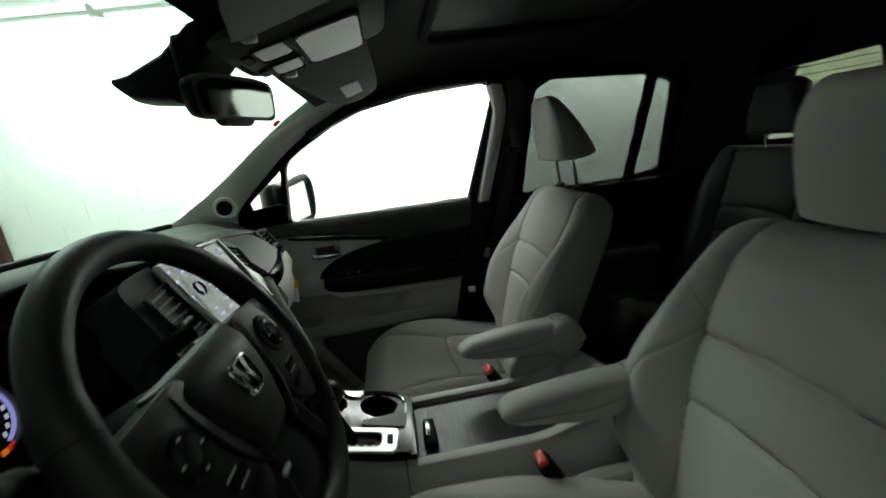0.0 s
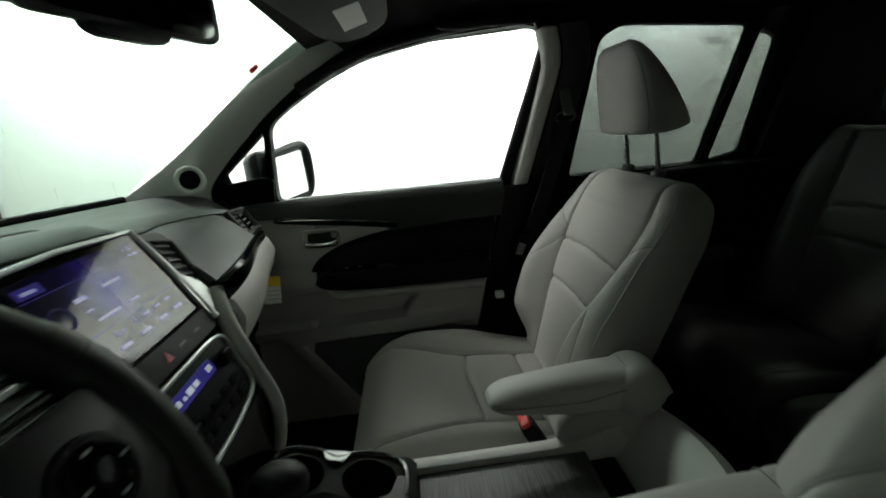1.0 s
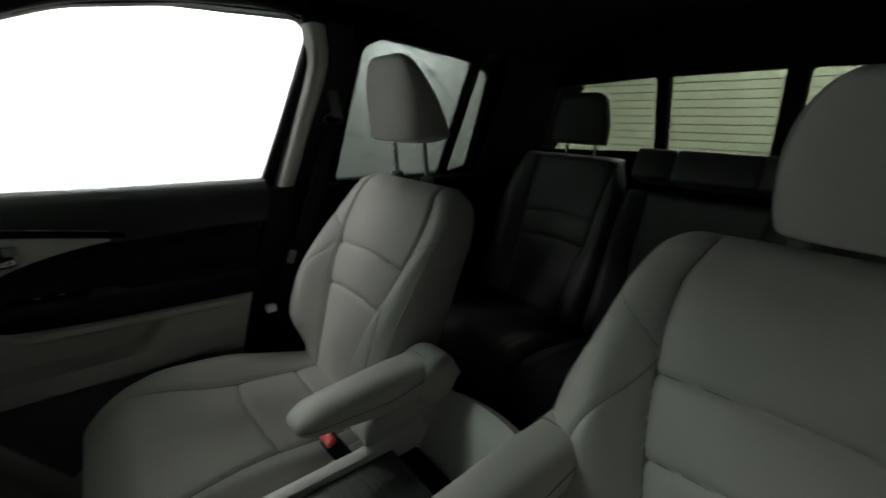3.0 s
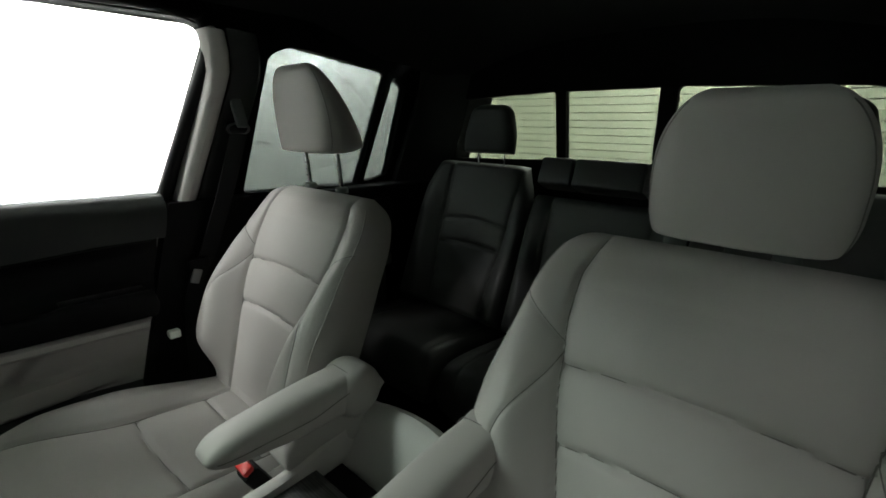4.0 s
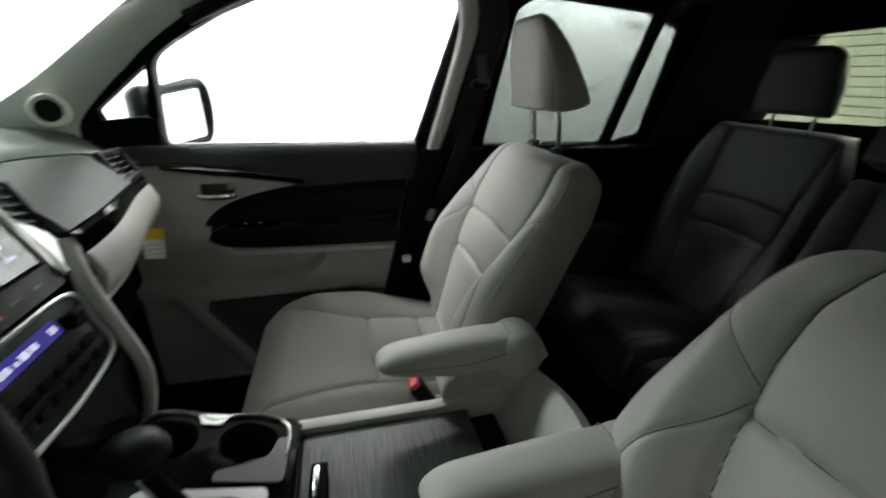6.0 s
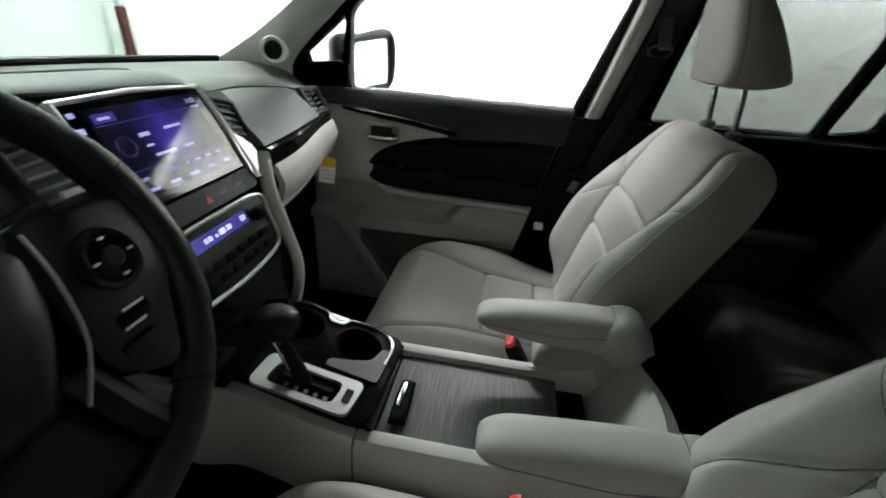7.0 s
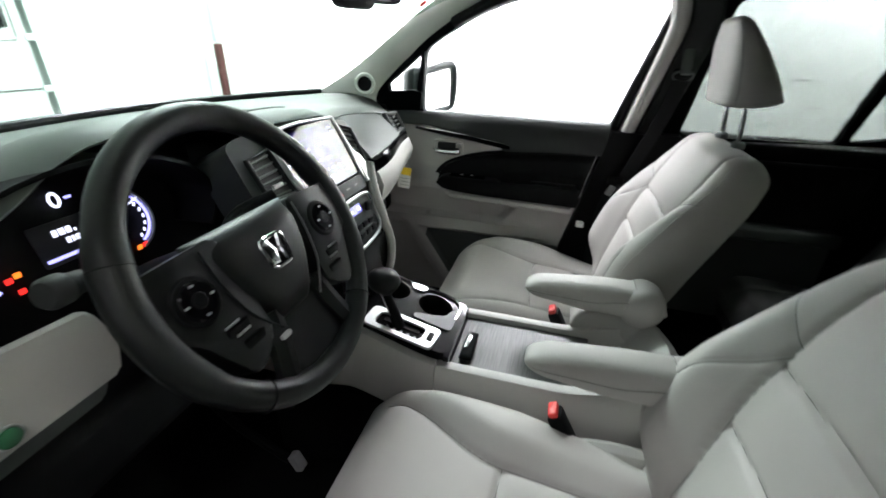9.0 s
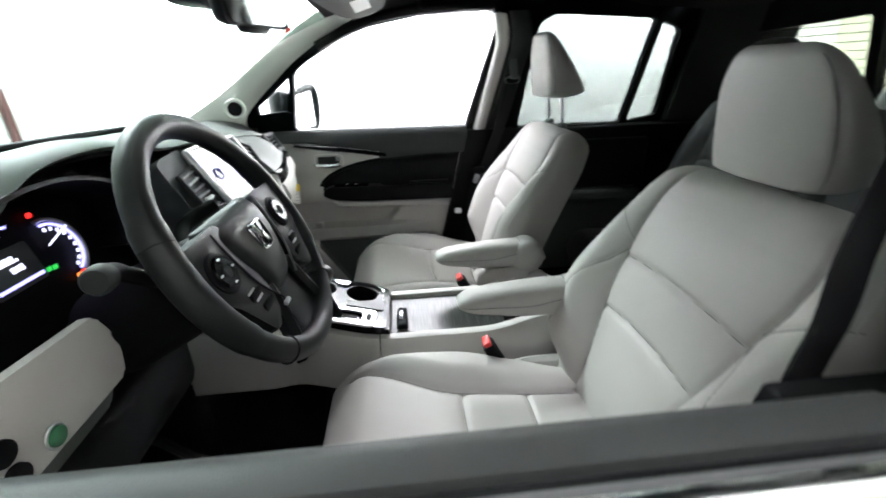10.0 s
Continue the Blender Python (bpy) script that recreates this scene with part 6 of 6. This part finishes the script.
        part("chrome_strip", rbox(-0.18, s * 0.806, 1.241, 0.92, 0.020, 0.026, 0.008, 3), CHROME, door, "bright outer strip")
    part("mirror_sail", prism(rounded([(-0.680, 1.232), (-0.548, 1.228), (-0.530, 1.300), (-0.560, 1.308), (-0.660, 1.298)], 0.008), lambda x, z, w: (x, s * (BELT_Y - LEAN_IN * (z - BELT_Z) + w), z), -0.012, 0.020), SHELL, door, "black mirror base cover", False)
    part("window_post", tube([Vector((-0.555, s * 0.779, 1.225)), Vector((-0.508, s * 0.684, 1.436))], 0.0085, 8), SHELL, door, "black upright between the glasses")
    return door


front_door(1, "passenger")
driver_door = front_door(-1, "driver")
driver_door.location += Vector((BACK, -OUT, RISE))

# ---- outside mirror on the passenger's side ----
om = thing("door_mirror", (-0.60, 0.98, 1.20), "dark glossy outside mirror with a chrome edge", "door mirror")
def om_at(lat, h, d):
    return Vector((-0.585 - d + 0.10 * lat, 0.970 + lat, 1.205 + h))
part("housing", pad(om_at, lambda h: 0.142 + 0.012 * math.sin(math.pi * h / 0.17), 0.172, lambda lat, h: 0.085 - 2.5 * lat * lat, lambda lat, h: -0.045, 30, 30, 4.5, 0.035, 0.035), material("mirror_paint", (0.006, 0.011, 0.010), 0.35, spec=0.12), om, "dark glossy housing")
glass_out = rounded([(0.815, 1.222), (1.090, 1.216), (1.100, 1.350), (1.06, 1.368), (0.815, 1.356)], 0.03)
part("mirror_glass", prism(glass_out, lambda y, z, w: (-0.532 + 0.10 * (y - 1.0) + w, y, z), 0.0, 0.004), MIRROR, om, "bright mirror glass", False)
part("edge", tube([Vector((-0.530 + 0.10 * (y - 1.0), y, z)) for y, z in glass_out], 0.0045, 8, True), SHELL, om, "black edge")
part("shell_rim", tube(spline([(-0.552, 0.82, 1.364), (-0.532, 1.05, 1.380), (-0.520, 1.108, 1.362), (-0.520, 1.120, 1.29), (-0.524, 1.108, 1.225), (-0.535, 1.06, 1.205), (-0.557, 0.82, 1.212)], 6), [0.008 + 0.012 * math.sin(math.pi * k / 36) for k in range(37)], 10), SHELL, om, "dark shell rim")
part("stalk", loft([[(-0.62 + 0.04 * math.cos(t), y, 1.235 + 0.020 * math.sin(t)) for t in [2 * math.pi * k / 16 for k in range(16)]] for y in (0.80, 0.92)]), BLACK, om, "black mirror foot")

# ---- rear-view mirror and overhead things ----
rv = thing("rear_view_mirror", (-0.40, 0.0, 1.50), "black rear-view mirror hanging from the windscreen", "mirror")
A, B = Vector((-0.425, -0.130, 1.543)), Vector((-0.372, 0.120, 1.556))
ux = (B - A).normalized()
nx = Vector((ux.y, -ux.x, -0.12)).normalized()
if nx.x < 0:
    nx = -nx
uz = nx.cross(ux) if nx.cross(ux).z > 0 else -nx.cross(ux)
mid = (A + B) / 2
rvp = lambda a, b, w: mid + ux * a + uz * b + nx * w
shape = rounded([(-0.128, 0.026), (-0.11, -0.030), (0.11, -0.034), (0.128, -0.026), (0.124, 0.032), (0.06, 0.038), (-0.08, 0.036)], 0.02)
part("shell", loft([[rvp(a * k, b * k, w) for a, b in shape] for k, w in ((1, 0.006), (1.0, -0.004), (0.9, -0.022), (0.6, -0.034))]), BLACK, rv, "black shell")
part("reflecting_glass", prism([(a * 0.90, b * 0.82) for a, b in shape], rvp, 0.006, 0.008), DIM_MIRROR, rv, "dimmed mirror glass", False)
part("button_bar", prism(rounded([(-0.060, -0.028), (-0.045, -0.041), (0.028, -0.043), (0.044, -0.030)], 0.008), rvp, -0.010, 0.007, 0.002), BLACK, rv, "black button bar")
part("arm", tube(spline([mid + Vector((-0.03, 0, 0.0)), (-0.47, -0.01, 1.575), (-0.50, -0.01, 1.60)], 5), 0.014, 10), BLACK, rv, "black arm")
sensor = thing("camera_housing", (-0.54, -0.02, 1.56), "black plastic sensor housing behind the rear-view mirror", "sensor housing")
part("cover", loft([[(x, -0.02 + w * a, z + h * b) for a, b in [(1.08 * math.copysign(abs(math.cos(t)) ** 0.5, math.cos(t)), math.copysign(abs(math.sin(t)) ** 0.5, math.sin(t))) for t in [2 * math.pi * k / 32 for k in range(32)]]] for x, w, z, h in ((-0.558, 0.028, 1.588, 0.006), (-0.53, 0.046, 1.576, 0.020), (-0.47, 0.058, 1.584, 0.036), (-0.42, 0.068, 1.620, 0.034), (-0.37, 0.060, 1.652, 0.020))]), BLACK, sensor)
part("collar", tube([(-0.445, -0.02 + 0.066 * math.copysign(abs(math.cos(t)) ** 0.5, math.cos(t)), 1.602 + 0.038 * math.copysign(abs(math.sin(t)) ** 0.5, math.sin(t))) for t in [2 * math.pi * k / 40 for k in range(40)]], 0.004, 6, True), DARK, sensor, "dark grey curved collar")

for s in (1, -1):
    vz = thing("sun_visor", (-0.25, s * 0.36, 1.60), "grey cloth sun visor folded up, with a white label" if s > 0 else "grey cloth sun visor folded up", "sun visor", "sun visors")
    def vis(x, y, w):
        return Vector((x, s * y, 1.600 + 0.3 * (x + 0.355) - 0.2 * (y - 0.13) + w))
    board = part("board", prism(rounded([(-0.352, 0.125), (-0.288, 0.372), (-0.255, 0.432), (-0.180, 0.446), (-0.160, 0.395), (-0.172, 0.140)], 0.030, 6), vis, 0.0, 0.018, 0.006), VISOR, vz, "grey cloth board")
    part("hinge_rod", tube([vis(-0.330, 0.100, 0.010), vis(-0.318, 0.150, 0.010)], 0.006, 8), BLACK, vz, "black hinge rod")
    part("hinge_clip", rbox(*vis(-0.326, 0.135, 0.0), 0.022, 0.016, 0.014, 0.004, 2), SILVER, vz, "bright hinge clip")
    if s > 0:
        lab = [(-0.250, 0.304), (-0.206, 0.308), (-0.200, 0.386), (-0.243, 0.386)]
        part("label", prism(lab, vis, -0.0012, -0.0002), WHITE, vz, "small white paper label", False)
over = thing("overhead_console", (-0.25, 0, 1.62), "grey overhead console with lamps between the visors", "overhead console")
def ov(lat, h, d):
    return Vector((-0.395 + 0.98 * h, lat, 1.612 + 0.235 * h + d))


part("body", pad(ov, lambda h: 0.105 + 0.02 * smooth01(0, 0.2, h), 0.27, lambda lat, h: 0.02, lambda lat, h: -0.022, 24, 30, 6.0, 0.03, 0.03), VISOR, over, "grey plastic body")
ovp = lambda y, h, w: ov(y, h, -0.022 - w)
for q in (-1, 1):
    part("lamp_lens", prism(rounded([(q * 0.020, 0.060), (q * 0.085, 0.058), (q * 0.088, 0.105), (q * 0.020, 0.108)], 0.008), ovp, 0.0, 0.005, 0.002), LENS, over, "clear ribbed lamp lens", False)
    part("lamp_rim", tube([Vector(ovp(q * a, b, 0.004)) for a, b in rounded([(0.016, 0.056), (0.090, 0.054), (0.093, 0.109), (0.016, 0.112)], 0.008)], 0.0025, 6, True), BLACK, over, "dark rim")
    part("switch", prism(rounded([(q * 0.030, 0.034), (q * 0.070, 0.034), (q * 0.070, 0.048), (q * 0.030, 0.048)], 0.003), ovp, 0.0, 0.005, 0.001), BLACK, over, "black switch", False)
part("microphone_slot", prism(rounded([(-0.035, 0.020), (0.035, 0.020), (0.035, 0.026), (-0.035, 0.026)], 0.002), ovp, 0.0, 0.002), BLACK, over, "dark slot", False)
lid_out = rounded([(-0.088, 0.124), (0.088, 0.124), (0.094, 0.222), (-0.094, 0.222)], 0.014)
bin_lid = part("glasses_bin", prism(lid_out, ovp, 0.0, 0.007, 0.003), LENS, over, "pale grey bin lid", False)
part("lid_gap", tube([Vector(ovp(a * 1.03, 0.173 + (b - 0.173) * 1.05, 0.002)) for a, b in lid_out], 0.003, 6, True), BLACK, bin_lid, "dark gap")
sun = thing("sunroof", (0.22, 0, 1.69), "closed sunroof with a dark cloth blind", "sunroof")
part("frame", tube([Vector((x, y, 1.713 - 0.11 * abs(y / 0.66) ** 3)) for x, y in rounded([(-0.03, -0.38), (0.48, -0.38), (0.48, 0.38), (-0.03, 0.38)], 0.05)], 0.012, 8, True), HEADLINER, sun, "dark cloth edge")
part("blind", rbox(0.225, 0, 1.705, 0.49, 0.70, 0.006, 0.002), BLACK, sun, "black blind")
for s in (1, -1):
    gh = thing("grab_handle", (0.05, s * 0.56, 1.61), "dark grab handle above the front door", "grab handle", "grab handles")
    part("bar", tube(spline([(-0.06, s * 0.585, 1.632), (-0.04, s * 0.565, 1.612), (0.06, s * 0.560, 1.612), (0.16, s * 0.565, 1.612), (0.18, s * 0.585, 1.632)], 6), 0.009, 10), HEADLINER, gh)

# ---- belts, tag, sticker ----
for s, dx in ((1, 0.0), (-1, 0.05)):
    sb = thing("seat_belt", (0.22, s * 0.70, 0.60), "black seat belt hanging from the centre pillar", "seat belt", "front seat belts")
    line = spline([(0.262, s * 0.640, 1.380), (0.235, s * 0.672, 1.25), (0.185 + dx, s * 0.690, 1.10), (0.13 + dx, s * 0.690, 0.96), (0.12 + dx, s * 0.69, 0.62)] if s > 0 else [(0.262, -0.640, 1.400), (0.190, -0.684, 1.314), (0.174, -0.697, 1.253), (0.162, -0.700, 1.20), (0.145, -0.700, 1.00), (0.14, -0.69, 0.62)], 8)
    rows = [[p + Vector((0.022 * q if s > 0 else 0.019 * q, 0.002 * q, 0)) for q in (-1, -0.5, 0, 0.5, 1)] for p in line]
    part("webbing", thick(rows, 0.002), BELT, sb, "black webbing")
    part("upper_anchor", rbox(0.262, s * 0.648, 1.395, 0.050, 0.022, 0.030, 0.008, 3), BLACK, sb, "black upper guide")
    part("height_slider", rbox(0.262, s * 0.636, 1.45, 0.028, 0.014, 0.12, 0.006, 2, Matrix.Rotation(radians(-s * 24), 3, "X")), DASH, sb, "grey height slider")
    part("guide_ring", tube([(0.262 + 0.026 * math.cos(t), s * (0.636 - 0.008 * math.sin(t)), 1.392 + 0.014 * math.sin(t)) for t in [2 * math.pi * k / 20 for k in range(20)]], 0.0032, 6, True), DASH, sb, "grey guide ring")
    part("tongue", rbox(0.140 + dx, s * 0.676, 1.035, 0.022, 0.008, 0.036, 0.004, 2, Matrix.Rotation(radians(22), 3, "Y")), SATIN, sb, "dull steel tongue")
    part("tongue_grip", rbox(0.150 + dx, s * 0.678, 1.068, 0.050, 0.016, 0.026, 0.006, 2), BLACK, sb, "black grip")
    part("lower_anchor", rbox(0.06, s * 0.625, 0.925, 0.024, 0.020, 0.018, 0.003, 2), WHITE, sb, "white plastic anchor cover")

tag = thing("hang_tag", (-0.50, 0.525, 1.02), "yellow and white paper tag hanging from the glove box", "paper tag")
tagp = lambda y, z, w: (-0.520 + 0.55 * (y - 0.52) + w, y, z)
part("card", prism([(0.492, 1.030), (0.535, 1.012), (0.542, 1.055), (0.498, 1.072)], tagp, 0.0, 0.0012), WHITE, tag, "white card", False)
part("header", prism([(0.498, 1.0725), (0.542, 1.0555), (0.546, 1.080), (0.502, 1.096)], tagp, 0.0, 0.0012), YELLOW, tag, "yellow header", False)
for k in range(3):
    part("print_bar", prism([(0.502, 1.058 - 0.011 * k), (0.534, 1.046 - 0.011 * k), (0.534, 1.0475 - 0.011 * k), (0.502, 1.0595 - 0.011 * k)], tagp, 0.0014, 0.0018), GREY_INK, tag, "", False)
part("strap", thick([[tagp(0.512 + 0.002 * k, 1.09 + 0.011 * k, 0.001 + 0.001 * k), tagp(0.519 + 0.002 * k, 1.088 + 0.011 * k, 0.001 + 0.001 * k)] for k in range(5)], 0.0008), WHITE, tag, "white strap", False)

sticker = thing("red_sticker", (-0.466, 0.549, 1.550), "small red sticker at the edge of the windscreen", "sticker")
part("card", rbox(-0.466, 0.549, 1.557, 0.022, 0.004, 0.010, 0.001, 1, Matrix.Rotation(radians(-35), 3, "Y")), RED, sticker, "small red card", False)

# ---- things in the garage that show through the glass ----
x_w = G["x0"]
gd = thing("sectional_door", (x_w, 0.0, 0.0), "white sectional garage door with small windows, closed", "garage door")
for k in range(5):
    z0 = 0.565 * k
    flat = lambda y, z, w: (x_w + w, y, z)
    if k == 2:
        wins = [rounded([(1.27 - 0.68 * j, z0 + 0.345), (1.27 - 0.68 * j, z0 + 0.50), (0.72 - 0.68 * j, z0 + 0.50), (0.72 - 0.68 * j, z0 + 0.345)], 0.02) for j in range(5)]
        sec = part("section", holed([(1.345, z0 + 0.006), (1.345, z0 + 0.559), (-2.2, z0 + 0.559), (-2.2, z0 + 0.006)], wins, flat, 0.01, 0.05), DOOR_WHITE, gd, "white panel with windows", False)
        for wo in wins:
            part("pane", prism(wo, flat, 0.014, 0.018), GLOSS, sec, "dark window pane", False)
            mid_y = sum(p[0] for p in wo) / len(wo)
            part("window_frame", tube([Vector(flat(mid_y + (y - mid_y) * 1.10, z0 + 0.42 + (z - z0 - 0.42) * 1.75, 0.052)) for y, z in wo], 0.010, 6, True), DOOR_WHITE, sec, "raised white window frame")
    else:
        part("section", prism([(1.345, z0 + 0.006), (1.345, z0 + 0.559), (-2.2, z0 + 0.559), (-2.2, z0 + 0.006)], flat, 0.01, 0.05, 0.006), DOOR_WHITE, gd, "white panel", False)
    part("joint_seal", rbox(x_w + 0.020, -0.43, z0, 0.03, 3.54, 0.010, 0), GREY_RUBBER, gd, "grey rubber joint between the panels", False)
for y in (1.385, -2.24):
    part("track", prism([(0.0, 0.0), (0.03, 0.0), (0.03, 0.06), (0.0, 0.06)], lambda u, v, w: (x_w + 0.002 + v, y + u, w), 0.02, 2.9), GALV, gd, "galvanised track", False)
    for z in (0.5, 1.13, 1.43, 1.70, 2.15):
        part("bracket", rbox(x_w + 0.03, y, z, 0.06, 0.10, 0.04, 0.004), GALV, gd, "galvanised bracket")
post = thing("corner_post", (-3.19, 2.815, 0.0), "red-brown painted steel corner guard with pale top", "corner guard")
part("guard", rbox(-3.19, 2.815, 0.70, 0.055, 0.06, 1.40, 0.006), BROWN, post, "red-brown painted steel")
part("upper_post", rbox(-3.19, 2.815, 2.29, 0.05, 0.055, 1.75, 0.006), GALV, post, "pale grey upper post")

# blocks of the passenger's side wall: each a little proud of its joints
BW, BH = 0.406, 0.203
bm = rbox(0, 0, 0, BW - 0.003, 0.012, BH - 0.003, 0.002, 1)
block_mesh = bpy.data.meshes.new("wall_block")
bm.to_mesh(block_mesh)
bm.free()
block_mesh.materials.append(WALL)
ORIGIN_W = ORIGIN[wall_passenger]
rng = random.Random(4)
for row in range(16):
    for col in range(22):
        x = G["x0"] + 0.2 + BW * (col + 0.5 * (row % 2))
        z = 0.10 + BH * row
        if x > G["x1"] - 0.1:
            continue
        if 2 <= row <= 14 and 0 <= col <= 17:
            b = new("block", block_mesh)
            b.parent = wall_passenger
            b.location = Vector((x, G["y1"] + 0.008 + rng.uniform(-0.0008, 0.0008), z)) - ORIGIN_W
rest = []
for row in range(16):
    for col in range(22):
        x = G["x0"] + 0.2 + BW * (col + 0.5 * (row % 2))
        if x > G["x1"] - 0.1 or (2 <= row <= 14 and 0 <= col <= 17):
            continue
        rest.append(rbox(x, G["y1"] + 0.008, 0.10 + BH * row, BW - 0.003, 0.012, BH - 0.003, 0.002, 1))
tagged(part("blocks", join(*rest), WALL, wall_passenger), kind="stuff")

# a dark bolt head left in the wall, and scuffs where paint has come off
BOLT = material("dark_bolt", (0.02, 0.02, 0.02), 0.5, metal=0.5)
part("bolt_head", loft([[(-0.086 + r * math.cos(t), G["y1"] - d, 0.962 + r * math.sin(t)) for t in [math.pi / 3 * k for k in range(6)]] for r, d in ((0.011, -0.004), (0.011, 0.010), (0.007, 0.014))]), BOLT, wall_passenger, "dark bolt head")
SCUFF = material("bare_block", (0.20, 0.205, 0.20), 0.9, grain=0.6, grain_size=0.006, stain=0.35, stain_size=0.02)
for x, z, lx, lz in ((2.255, 1.828, 0.13, 0.016), (2.285, 1.800, 0.15, 0.022), (2.262, 1.524, 0.12, 0.014), (1.47, 1.288, 0.09, 0.010), (1.60, 1.113, 0.10, 0.010), (1.66, 1.952, 0.10, 0.010), (2.55, 0.985, 0.06, 0.03), (1.95, 1.34, 0.12, 0.008)):
    b = part("scuff", rbox(x, G["y1"] + 0.0005, z, lx, 0.004, lz, 0.001, 1, Matrix.Rotation(rng.uniform(-0.08, 0.08), 3, "Y")), SCUFF, wall_passenger)
